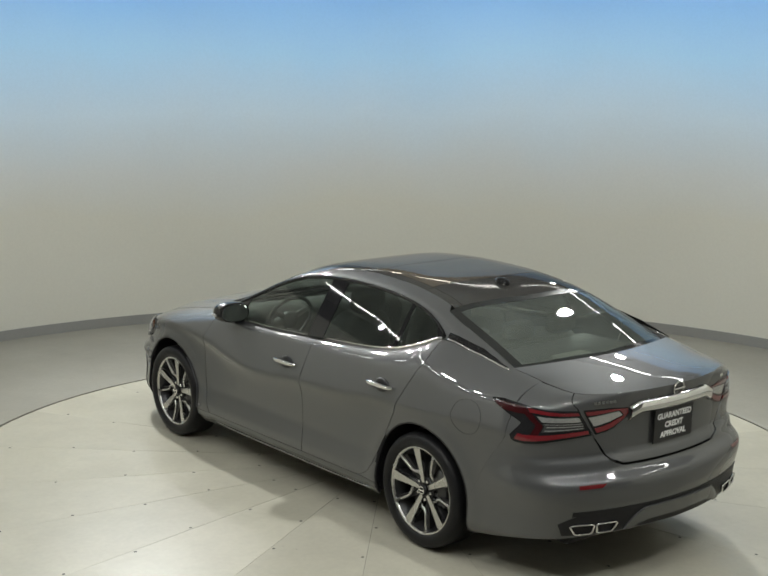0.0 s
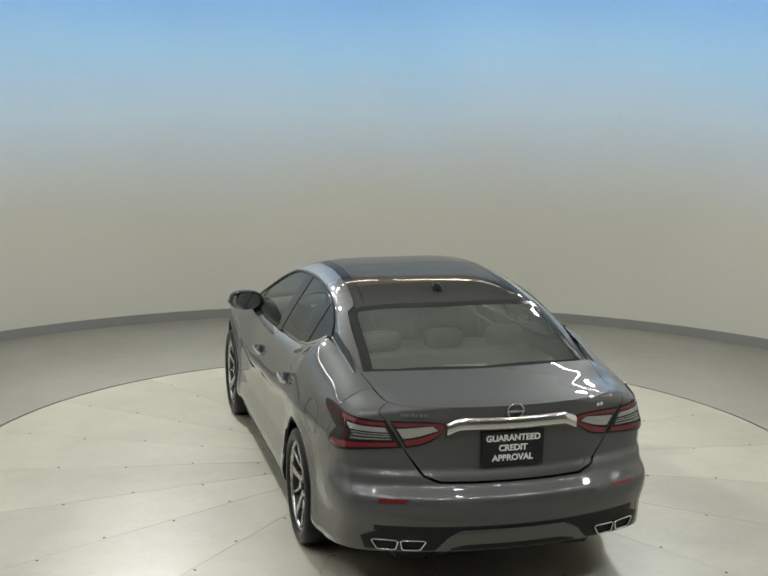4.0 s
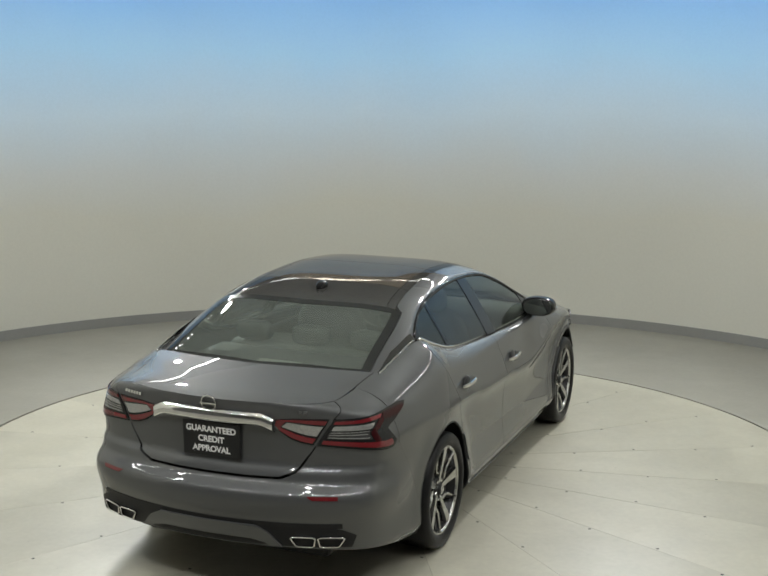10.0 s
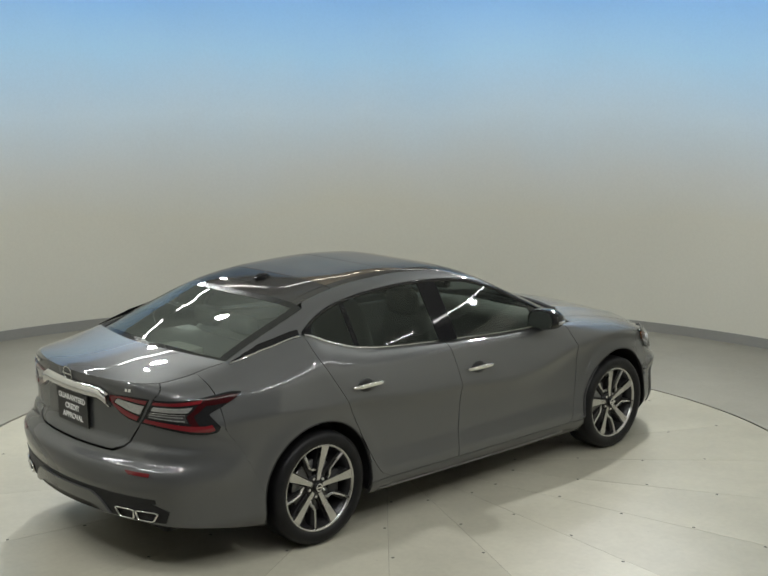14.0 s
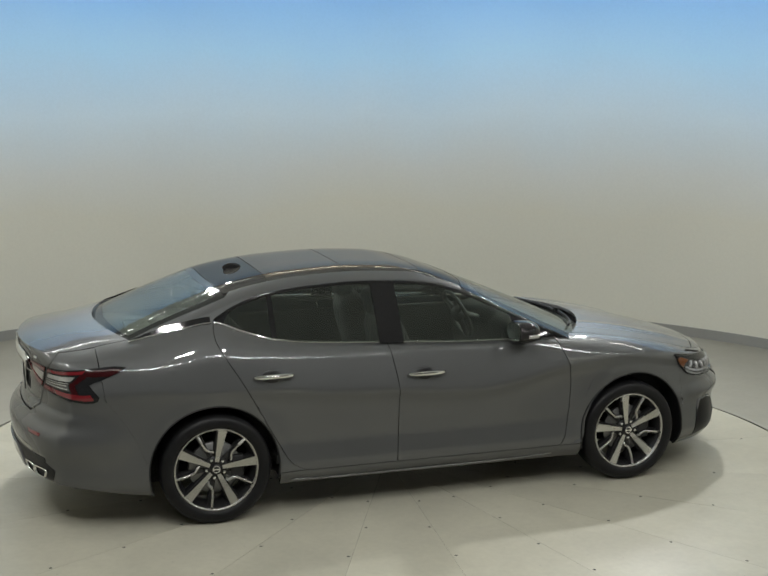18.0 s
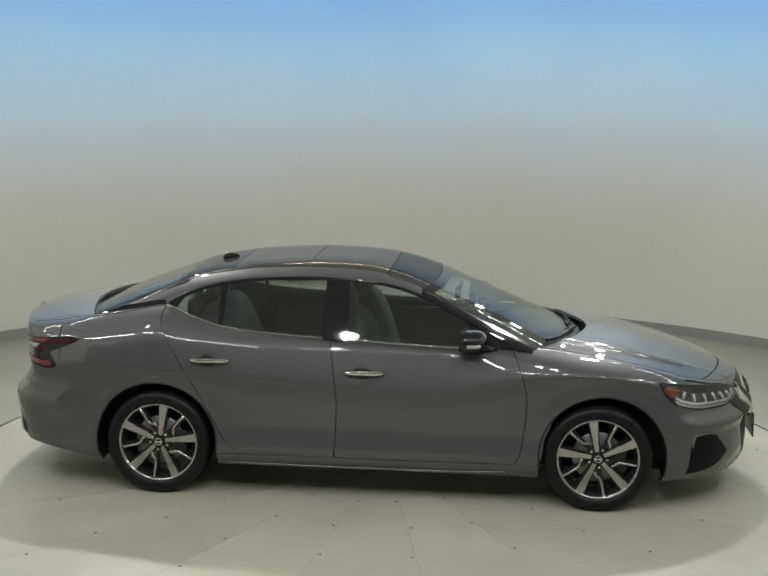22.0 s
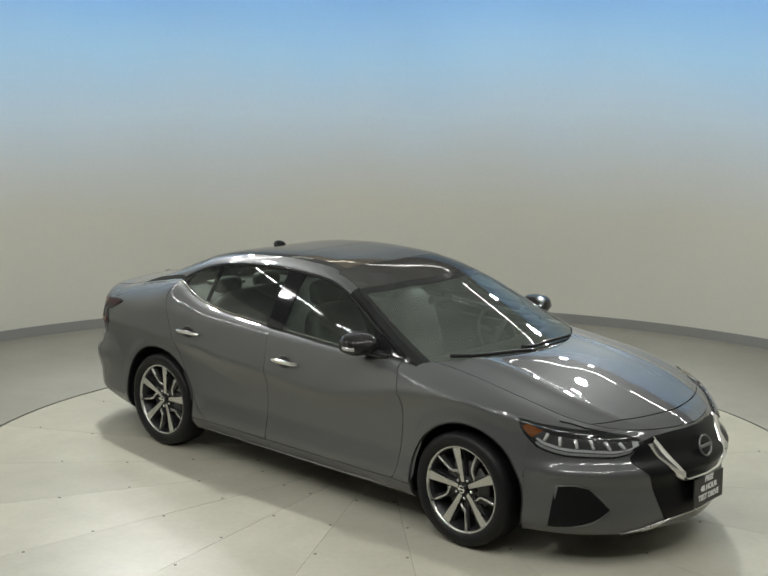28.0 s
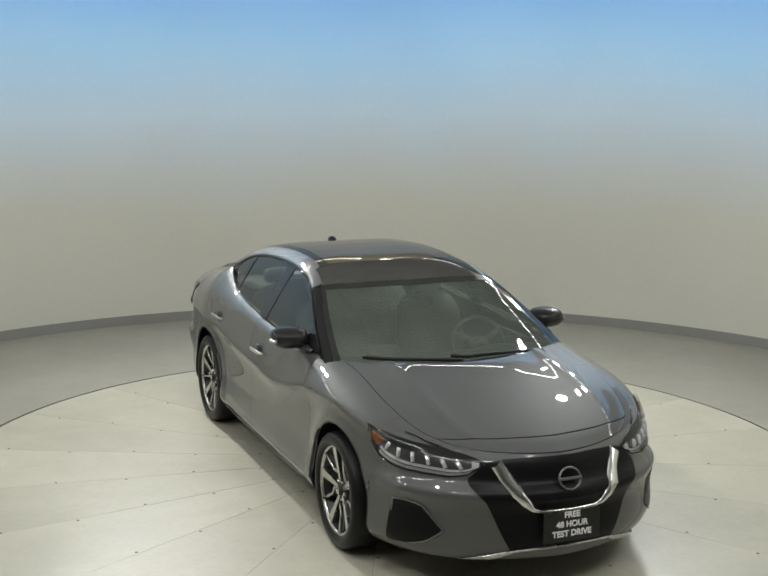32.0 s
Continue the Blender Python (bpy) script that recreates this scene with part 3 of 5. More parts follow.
RG_LOW = curve((0.0, -2.02), (0.6, -1.98), (0.92, -1.90), (1.0, -1.87))


def wheel_arch_gap(car, side, front):
    bm = bmesh.new()
    pts = arc(1.412, 0.392, -104, 112, 40) if front else arc(-1.395, 0.390, -112, 104, 40)
    P = []
    for x, z in pts:
        q = skin(*sv(x, max(z, ZB(x) + 0.002)))
        P.append(Vector((x, side * (q.y - 0.006), max(z, ZB(x)))))
    # black strip stands in for the shaded gap between body and tyre
    tube(bm, P, 0.007, 0.009, (0, 1, 0), 6)
    part("arch_lip", bm, BLACK_MATT, car, "black strip for the shaded gap of the wheel arch")
    bm = bmesh.new()
    g = []
    for x, z in pts:
        q = skin(*sv(x, max(z, ZB(x) + 0.002)))
        dx, dz = x - (1.412 if front else -1.395), z - RW
        r = math.hypot(dx, dz)
        g.append([Vector((x + dx / r * k, side * (q.y - 0.012 - d), z + dz / r * k)) for d, k in ((0, 0.0), (0.03, 0.02), (0.28, 0.03), (0.30, -0.15), (0.305, -0.37))])
    n = len(g)
    vs = [[bm.verts.new(p) for p in row] for row in g]
    for i in range(n - 1):
        for j in range(4):
            bm.faces.new((vs[i][j], vs[i + 1][j], vs[i + 1][j + 1], vs[i][j + 1]))
    part("wheel_arch_liner", bm, BLACK_MATT, car, "matt black wheel arch liner")


def wheel(car, x, side, turn):
    w = empty("wheel", car)
    w.matrix_basis = pose(x, side * 0.80, RW, 0, 0, 0 if side > 0 else 180)
    # outer face looks along +y
    bm = bmesh.new()
    lathe(bm, [(0.232, -0.11), (0.250, -0.118), (0.285, -0.12), (0.318, -0.112), (0.331, -0.095), (0.335, -0.06), (0.335, 0.06), (0.331, 0.092), (0.320, 0.108),
               (0.302, 0.116), (0.282, 0.117), (0.266, 0.112), (0.257, 0.104), (0.248, 0.09)], 72)
    part("tyre", bm, RUBBER, w, "black road tyre with dressed sidewall")
    bm = bmesh.new()
    lathe(bm, [(0.236, -0.10), (0.222, -0.08), (0.214, 0.02), (0.232, 0.07), (0.244, 0.088)], 60)
    part("rim_barrel", bm, DARK_ALLOY, w, "dark grey rim barrel")
    bm = bmesh.new()
    lathe(bm, [(0.240, 0.086), (0.243, 0.096), (0.251, 0.101), (0.2575, 0.097), (0.2575, 0.088)], 72)
    part("rim_lip", bm, SILVER, w, "machined silver rim edge")
    bm = bmesh.new()
    lathe(bm, [(0.0, 0.035), (0.155, 0.035), (0.16, 0.03), (0.16, 0.012), (0.0, 0.010)], 48)
    part("brake_disc", bm, DISC_STEEL, w, "grey steel brake disc")
    bm = bmesh.new()
    block(bm, -0.175, -0.09, 0.0, 0.055, -0.07, 0.07, 0.012)
    part("brake_caliper", bm, DARK_ALLOY, w)
    bm = bmesh.new()
    lathe(bm, [(0.0, 0.06), (0.064, 0.062), (0.072, 0.055), (0.075, 0.03), (0.07, 0.0)], 40)
    part("hub", bm, DARK_ALLOY, w)
    broad, thin, under = None, None, None
    for k in range(5):
        rot = Matrix.Rotation(radians(72 * k + turn), 4, "Y")
        if broad is None:
            bm = bmesh.new()
            rows = []
            for r, h, y in ((0.040, 0.012, 0.070), (0.075, 0.014, 0.072), (0.13, 0.0175, 0.079), (0.19, 0.0225, 0.088), (0.245, 0.0275, 0.094)):
                rows.append([bm.verts.new(p) for p in ((-h, y - 0.022, r), (-h, y, r), (h, y, r), (h, y - 0.022, r))])
            for p, q in zip(rows, rows[1:]):
                for j in range(3):
                    bm.faces.new((p[j], q[j], q[j + 1], p[j + 1]))
            bm.faces.new(rows[0])
            bm.faces.new(list(reversed(rows[-1])))
            bmesh.ops.recalc_face_normals(bm, faces=bm.faces)
            ob = part("broad_spoke", bm, SILVER, w, "broad machined silver spoke")
            broad = ob.data
            bm = bmesh.new()
            c, s_ = math.cos(radians(36)), math.sin(radians(36))
            pts = []
            for r, off in ((0.085, -0.034), (0.105, -0.030), (0.118, -0.012), (0.135, 0.0), (0.18, 0.004), (0.245, 0.006)):
                pts.append(Vector((r * s_ + off * c, 0.062 + (r - 0.085) * 0.19, r * c - off * s_)))
            tube(bm, pts, 0.0095, 0.008, (0, 1, 0), 6)
            o2 = part("thin_spoke", bm, SILVER, w, "thin kinked silver spoke")
            thin = o2.data
            bm = bmesh.new()
            for ang, half in ((0, 0.040), (36, 0.020)):
                c, s_ = math.cos(radians(ang)), math.sin(radians(ang))
                rr = []
                for r, h, y in ((0.045, half * 0.7, 0.050), (0.13, half * 0.8, 0.052), (0.232, half, 0.068)):
                    rr.append([bm.verts.new(Vector((r * s_ + o * c, yy, r * c - o * s_))) for o, yy in ((-h, y - 0.04), (-h * 0.8, y), (h * 0.8, y), (h, y - 0.04))])
                for p, q in zip(rr, rr[1:]):
                    for j in range(3):
                        bm.faces.new((p[j], q[j], q[j + 1], p[j + 1]))
            bmesh.ops.recalc_face_normals(bm, faces=bm.faces)
            o3 = part("spoke_back", bm, DARK_ALLOY, w, "dark painted flank of the spokes")
            under = o3.data
            bm = bmesh.new()
            lathe(bm, [(0.0, 0.074), (0.008, 0.074), (0.0105, 0.068), (0.0105, 0.05)], 10, "y", (0, 0, 0))
            for v in bm.verts:
                v.co += Vector((0.057 * math.sin(radians(36)), 0, 0.057 * math.cos(radians(36))))
            o4 = part("lug_nut", bm, CHROME, w)
            nut = o4.data
            obs = (ob, o2, o3, o4)
        else:
            obs = []
            for nm, me in (("broad_spoke", broad), ("thin_spoke", thin), ("spoke_back", under), ("lug_nut", nut)):
                o = new(nm, me)
                o.parent = w
                obs.append(o)
        for o in obs:
            o.matrix_basis = rot
    bm = bmesh.new()
    lathe(bm, [(0.0, 0.088), (0.020, 0.087), (0.028, 0.082), (0.030, 0.07)], 32)
    part("hub_cap", bm, DARK_ALLOY, w, "small round hub cap with a silver ring mark")
    bm = bmesh.new()
    lathe(bm, [(0.017, 0.0885), (0.020, 0.091), (0.0235, 0.0885)], 32)
    block(bm, -0.024, 0.024, 0.086, 0.0905, -0.004, 0.004)
    part("cap_ring", bm, CHROME, w)
    return w


def body_panels(car):
    for side in (1, -1):
        bm = bmesh.new()
        panel(bm, S(line((-0.25 + G, 0.288), (0.866 - G, 0.288), 12)), shoulder(-0.292 + G, 0.845 - G, 16), S(shift(GAP_B, G)), S(shift(GAP_A, -G)), 34, 40, side)
        d = part("front_door", bm, PAINT, car, "grey metallic front door")
        door_handle(d, side, -0.078, 0.838)
        bm = bmesh.new()
        panel(bm, S(line((-0.83 + G, 0.288), (-0.256 - G, 0.288), 12)), shoulder(-1.365 + G, -0.292 - G, 20), S(shift(GAP_C, G)), S(shift(GAP_B, -G)), 34, 40, side)
        d = part("rear_door", bm, PAINT, car, "grey metallic rear door")
        door_handle(d, side, -1.052, 0.888)
        # front wing
        bm = bmesh.new()
        bot = line((0.869 + G, 0.288), (1.018, 0.288), 5) + arc(1.412, 0.392, -90, 84, 26)
        rgt = list(NOSE_SEAM)
        panel(bm, S(bot), shoulder(0.845 + G, 1.80, 18), S(shift(GAP_A, G)), S(rgt), 56, 34, side)
        part("front_wing", bm, PAINT, car, "grey metallic front wing")
        # rear quarter
        bm = bmesh.new()
        edge = shift(GAP_C, -G)
        k = min(i for i, e in enumerate(edge) if e[1] > 0.78)
        a0 = arc(-1.395, 0.390, -84, 25, 20)
        bot = a0 + line(a0[-1], edge[k], 8)[1:]
        lft = TAIL_SEAM + line(TAIL_SEAM[-1], (-2.05, ZS(-2.05) - 1e-4), 6)[1:]
        panel(bm, S(bot), shoulder(-2.05, -1.365 - G, 18), S(lft), S(edge[k:]), 60, 34, side)
        front = [(-1.003, 0.288)] + arc(-1.395, 0.390, 90, 25, 18)
        low = line((-1.003, 0.288), edge[0], 8)
        panel(bm, S(low), S(line(front[-1], edge[k], 8)), S(front), S(edge[:k + 1]), 10, 24, side)
        # corner above and behind the tail lamp
        inner = [svy(0.60, 0.80, -1), svy(0.615, 0.9, -1), svy(0.645, 0.98, -1), svy(0.655, 1.03, -1)]
        inner[-1] = (inner[-1][0], 1.0)
        outer = S([(-2.02 - G, 0.80), (-2.035, 0.9), (-2.05, ZS(-2.05) - 1e-4)])
        panel(bm, [inner[0], outer[0]], [inner[-1], outer[-1]], inner, outer, 16, 16, side)
        part("rear_quarter", bm, PAINT, car, "grey metallic rear quarter panel")
        # sill
        bm = bmesh.new()
        panel(bm, S(line((-1.0, 0.205), (1.02, 0.195), 20)), S(line((-1.003, 0.284), (1.018, 0.284), 20)), S(line((-1.0, 0.205), (-1.003, 0.284), 4)), S(line((1.02, 0.195), (1.018, 0.284), 4)), 50, 8, side, 0.02)
        part("side_sill", bm, PAINT, car, "grey metallic side sill")
        bm = bmesh.new()
        tube(bm, [Vector((x, side * (skin(*sv(x, 0.225)).y + 0.004), 0.218 + 0.012 * ((x + 0.1) / 0.9) ** 4)) for x in np.linspace(-0.93, 0.82, 30)], 0.004, 0.005)
        part("sill_trim", bm, DISC_STEEL, car, "thin bright strip along the sill")
        wheel_arch_gap(car, side, True)
        wheel_arch_gap(car, side, False)
    # front bumper: one skin from arch to arch
    bm = bmesh.new()
    bot = [(1.0, 0.0)] + [(1.0 - 0.04 * k, 0.0) for k in range(1, 8)]
    side_pts = arc(1.412, 0.392, 110, 84, 8)
    rgt = S([(x, max(z, 0.195)) for x, z in side_pts[:-1]] + shift(NOSE_SEAM, 0.0006))
    bot += [(rgt[0][0], 0.0)]
    rgt[0] = (rgt[0][0], 0.0)
    rgt[-1] = (rgt[-1][0], 1.0)
    topl = [(1.0, 1.0), (0.9, 1.0), (0.8, 1.0), (0.7, 1.0), (0.6, 1.0), rgt[-1]]
    panel(bm, bot, topl, line((1.0, 0.0), (1.0, 1.0), 12), rgt, 56, 40, centre=True)
    part("front_bumper", bm, PAINT, car, "grey metallic front bumper")
    # rear bumper
    bm = bmesh.new()
    side_pts = arc(-1.395, 0.390, -110, -84, 8)
    rgt = S([(x, max(z, 0.215)) for x, z in side_pts[:-1]] + shift(TAIL_SEAM, -0.0006))
    rgt[0] = (rgt[0][0], 0.0)
    top = [svy(0.0, 0.648, -1)] + [svy(y, z, -1) for y, z in ((0.2, 0.648), (0.38, 0.650), (0.457, 0.683), (0.516, 0.77), (0.545, 0.819), (0.552, 0.84), (0.60, 0.838))] + [rgt[-1]]
    bot = [(-1.0, 0.0), (-0.9, 0.0), (-0.8, 0.0), (-0.7, 0.0), (rgt[0][0], 0.0)]
    panel(bm, bot, top, line((-1.0, 0.0), top[0], 12), rgt, 64, 36, centre=True)
    part("rear_bumper", bm, PAINT, car, "grey metallic rear bumper")
    # boot lid: rear face and deck
    bm = bmesh.new()
    rgt = [svy(y, z, -1) for y, z in ((0.448, 0.694), (0.510, 0.776), (0.541, 0.822), (0.59, 0.90), (0.64, 0.98), (0.651, 1.03))]
    rgt[-1] = (rgt[-1][0], 1.0)
    bot = [svy(y, z, -1) for y, z in ((0.0, 0.660), (0.2, 0.660), (0.373, 0.662), (0.448, 0.694))]
    top = [(-1.0, 1.0), ((rgt[-1][0] - 1) / 2, 1.0), rgt[-1]]
    panel(bm, bot, top, [bot[0], (-1.0, 0.8), (-1.0, 1.0)], rgt, 22, 26, centre=True)
    s_e = rgt[-1][0]
    s_w = sv(-1.86, ZS(-1.86) - 1e-4)[0]
    deck(bm, s_e, s_w, -2.0, lambda x: 1.045 + 0.093 * min(1.0, max(0.0, (x + 2.45) / 0.55)) ** 0.8)
    lid = part("boot_lid", bm, PAINT, car, "grey metallic boot lid")
    # bonnet
    bm = bmesh.new()
    s_f = svy(0.50, 0.742, 1)[0]
    s_c = sv(1.03, ZS(1.03) - 1e-4)[0]
    zc = curve((1.0, 1.015), (1.35, 1.0), (1.6, 0.965), (1.87, 0.90), (2.1, 0.835), (2.25, 0.785), (2.335, 0.745))
    deck(bm, s_f, s_c, 1.34, zc, 1.0, 0.121, 1.0)
    part("bonnet", bm, PAINT, car, "grey metallic bonnet with soft creases")
    bm = bmesh.new()
    deck(bm, s_f, s_c, 1.34, zc, 1.0, 0.0, 0.112)
    part("nose_panel", bm, PAINT, car, "grey metallic strip between bonnet and grille")
    return lid


def deck(bm, s_end, s_mid, x_mid, zc, crease=0.0, t0=0.0, t1=1.0):
    """Bonnet or boot deck between both shoulder lines, from the car's end to its middle."""
    g = []
    n, m = 40, 40
    end = math.copysign(1, s_end)
    e0, e1 = skin(s_end, 1.0), skin(s_mid, 1.0)
    xc = skin(end, 1.0).x
    rim = [skin(end + (s_end - end) * k / 60, 1.0) for k in range(61)]

    def on_rim(y):
        for a, b in zip(rim, rim[1:]):
            if b.y >= y:
                return a.lerp(b, (y - a.y) / max(1e-6, b.y - a.y))
        return rim[-1]
    for i in range(n + 1):
        q = -1 + 2 * i / n
        lip = on_rim(abs(q) * e0.y)
        xa = lip.x
        xb = x_mid + (e1.x - x_mid) * abs(q) ** 1.8
        row = []
        for j in range(m + 1):
            t = t0 + (t1 - t0) * j / m
            xe = e0.x + (e1.x - e0.x) * t
            e = skin(sv(xe, ZS(xe) - 1e-4)[0], 1.0)
            z = zc(xc + (x_mid - xc) * t)
            z += (e.z - z) * abs(q) ** 2.4
            z0 = zc(xc)
            z += (lip.z - z0 - (e0.z - z0) * abs(q) ** 2.4) * max(0.0, 1 - 6 * t) if not crease else 0.0
            if crease:
                z += 0.012 * math.exp(-(abs(abs(q) - 0.70) / 0.06) ** 1.5) * min(1.0, 3 * t)
            row.append(Vector((xa + (xb - xa) * t, q * (e.y - 0.003), z)))
        g.append(row)
    sheet(bm, g, 0.02, 0.0015, Vector((0, 0, 0.3)), 0.9)


def door_handle(door, side, x, z):
    y = skin(*sv(x, z)).y
    # shade of the handle recess put in as a dark lump
    bm = bmesh.new()
    ellipsoid(bm, (x + 0.0, side * (y + 0.003), z - 0.006), (0.062, 0.012, 0.046), 24, 12)
    part("handle_cup", bm, DARK_ALLOY, door, "dark lump standing in for the shaded recess behind the handle")
    bm = bmesh.new()
    pts = []
    for k in range(15):
        t = -1 + k / 7
        xx = x + 0.012 + t * 0.125
        pts.append(Vector((xx, side * (skin(*sv(xx, z)).y + 0.010 + 0.028 * (1 - t ** 4)), z + 0.004 * (1 - t * t))))
    tube(bm, pts, 0.009, 0.0145, (0, 0, 1), 10)
    for v in bm.verts:
        t = (v.co.x - x - 0.012) / 0.125
        v.co.z = z + (v.co.z - z) * (1.0 - 0.45 * abs(t) ** 3)
    part("handle", bm, CHROME, door, "chrome pull handle")


def roof_and_glass(car):
    bm = bmesh.new()
    dome_patch(bm, lambda q: (WS_LOW(abs(q)), WS_TOP(abs(q))), -0.93, 0.93, 40, 30, 0.006)
    ws = part("windscreen", bm, SCREEN_GLASS, car, "large raked windscreen of tinted glass")
    bm = bmesh.new()
    for a0, a1, b0, b1 in ((-0.93, 0.93, 0.0, 0.05), (-0.93, 0.93, 0.93, 1.0), (-0.93, -0.885, 0.05, 0.93), (0.885, 0.93, 0.05, 0.93)):
        dome_patch(bm, lambda q, b0=b0, b1=b1: (WS_LOW(abs(q)) + (WS_TOP(abs(q)) - WS_LOW(abs(q))) * b0, WS_LOW(abs(q)) + (WS_TOP(abs(q)) - WS_LOW(abs(q))) * b1), a0, a1, 24, 12, 0.0, 0.0015)
    part("screen_border", bm, BORDER, ws, "black printed border of the glass")
    bm = bmesh.new()
    dome_patch(bm, lambda q: (RG_TOP(abs(q)), RG_LOW(abs(q))), -0.90, 0.90, 40, 30, 0.006)
    rg = part("rear_window", bm, GLASS, car, "sloping rear window of tinted glass")
    bm = bmesh.new()
    for a0, a1, b0, b1 in ((-0.90, 0.90, 0.0, 0.07), (-0.90, 0.90, 0.88, 1.0), (-0.90, -0.83, 0.07, 0.88), (0.83, 0.90, 0.07, 0.88)):
        dome_patch(bm, lambda q, b0=b0, b1=b1: (RG_TOP(abs(q)) + (RG_LOW(abs(q)) - RG_TOP(abs(q))) * b0, RG_TOP(abs(q)) + (RG_LOW(abs(q)) - RG_TOP(abs(q))) * b1), a0, a1, 24, 12, 0.0, 0.0015)
    part("window_border", bm, BORDER, rg, "black printed border of the glass")
    # roof: two black glass panels and a black rear strip, grey rails beside them
    for nm, xa, xb, lab in (("sunroof_panel", lambda q: WS_TOP(q) - 0.004, lambda q: 0.06 - 0.03 * q * q, "black strip over the windscreen"),
                            ("sunroof_panel", lambda q: 0.055 - 0.03 * q * q, lambda q: -0.47, "black glass front roof panel"),
                            ("sunroof_panel", lambda q: -0.476, lambda q: -0.98, "black glass rear roof panel"),
                            ("roof_strip", lambda q: -0.985, lambda q: RG_TOP(q) + 0.004, "black strip over the rear window")):
        bm = bmesh.new()
        qe = 0.90 if lab == "black strip over the windscreen" else 0.84
        qm = 0.755 if qe < 0.9 else qe
        dome_patch(bm, lambda q: (xa(abs(q)), xb(abs(q))), -qm, qm, 30, 16, 0.012)
        part(nm, bm, ROOF_STRIP if "strip" in lab else ROOF_GLASS, car, lab)
        if qm < qe:
            for k in (1, -1):
                bm = bmesh.new()
                dome_patch(bm, lambda q: (xa(abs(q)), xb(abs(q))), k * (qm + 0.006), k * qe, 6, 16, 0.012)
                part("roof_side_strip", bm, ROOF_STRIP, car, "black strip beside the roof glass")
    for side in (1, -1):
        # rail: from the windscreen pillar over the doors to the rear pillar
        bm = bmesh.new()
        g = []
        xs = np.linspace(1.05, -1.98, 90)
        for x in xs:
            qa = 0.905 if 0.03 < x < 0.29 else 0.845 if -1.25 < x <= 0.03 else (0.905 if x < 0 else 0.935)
            row = [dome(x, side * (qa + (1 - qa) * k / 6)) for k in range(7)]
            z0 = ZE(x)
            zl = max(WTOP(x) + 0.012, ZS(x) + 0.004) if -1.36 < x < 0.86 else ZS(x) - 0.012
            zl = min(zl, z0 - 0.004)
            for k in range(1, 7):
                z = z0 + (zl - z0) * k / 6
                row.append(Vector((x, side * yg(x, z), z)))
            g.append(row)
        # the screen pillar in front is black, the rest painted
        cut = 23
        sheet(bm, g[cut:], 0.012, 0.001, Vector((0, 0, 0.5)), 0.6)
        part("roof_rail", bm, PAINT, car, "grey metallic roof rail and rear pillar")
        bm = bmesh.new()
        sheet(bm, g[:cut + 1], 0.012, 0.0, Vector((0, 0, 0.5)), 0.6)
        part("screen_pillar", bm, BLACK_GLOSS, car, "gloss black windscreen pillar")
        # side windows
        low = lambda x: ZS(x) + 0.012

        def span(f, x0, x1, n=14):
            return [(x0 + (x1 - x0) * k / n, f(x0 + (x1 - x0) * k / n)) for k in range(n + 1)]
        for nm, x0, x1, t0, t1, lab in (("front_window", -0.185, 0.60, -0.185, 0.56, "dark tinted front side window"), ("rear_window_pane", -0.985, -0.345, -0.985, -0.345, "dark tinted rear side window"),
                                        ("quarter_window", -1.30, -1.02, -1.24, -1.02, "small dark quarter window")):
            bm = bmesh.new()
            wt = lambda x: max(WTOP(x), low(x) + 0.02)
            b, t = span(low, x0, x1), span(wt, t0, t1)
            side_patch(bm, b, t, [b[0], t[0]], [b[-1], t[-1]], 24, 14, side)
            part(nm, bm, SIDE_GLASS, car, lab)
        for nm, x0, x1, t0, t1 in (("door_pillar", -0.343, -0.187, -0.343, -0.187), ("window_divider", -1.018, -0.987, -1.018, -0.987), ("mirror_sail", 0.602, 0.855, 0.562, 0.845), ("rear_sail", -1.36, -1.302, -1.35, -1.242)):
            bm = bmesh.new()
            wt = lambda x: max(WTOP(x) + 0.01, low(x) + 0.003)
            b, t = span(lambda x: low(x) - 0.008, x0, x1, 8), span(wt, t0, t1, 8)
            side_patch(bm, b, t, [b[0], t[0]], [b[-1], t[-1]], 10, 12, side, 0.01, 0.003)
            part(nm, bm, BLACK_GLOSS, car, "gloss black window pillar")
        # black seal above the windows
        bm = bmesh.new()
        tube(bm, [Vector((x, side * (yg(x, WTOP(x) + 0.004) + 0.003), WTOP(x) + 0.004)) for x in np.linspace(0.84, -1.35, 50)], 0.006, 0.011)
        part("window_seal", bm, BLACK_GLOSS, car)
        # bright strip along the waist
        bm = bmesh.new()
        tube(bm, [skin(*shoulder(x, x, 1)[0]) * 1.0 + Vector((0, 0, 0.006)) for x in np.linspace(0.60, -1.36, 60)], 0.006, 0.009)
        for b in (bm,):
            for v in b.verts:
                v.co.y *= side
            if side < 0:
                bmesh.ops.reverse_faces(b, faces=b.faces)
        part("waist_trim", bm, CHROME, car, "chrome strip under the side windows")
        foot, g = [], []
        for x in np.linspace(-1.375, -1.86, 26):
            z = ZS(x)
            while z > ZS(x) - 0.2 and skin(*sv(x, z - 1e-4)).y < yg(x, z):
                z -= 0.003
            foot.append(Vector((x, side * (yg(x, z) + 0.004), z + 0.002)))
            h = 0.034 * min(1.0, (x + 1.90) / 0.25)
            g.append([Vector((x, side * yg(x, z + k), z + k)) for k in (0.0, h / 2, h)])
        bm = bmesh.new()
        sheet(bm, g, 0.004, 0.006)
        part("pillar_foot", bm, BLACK_GLOSS, car, "gloss black insert at the foot of the rear pillar")
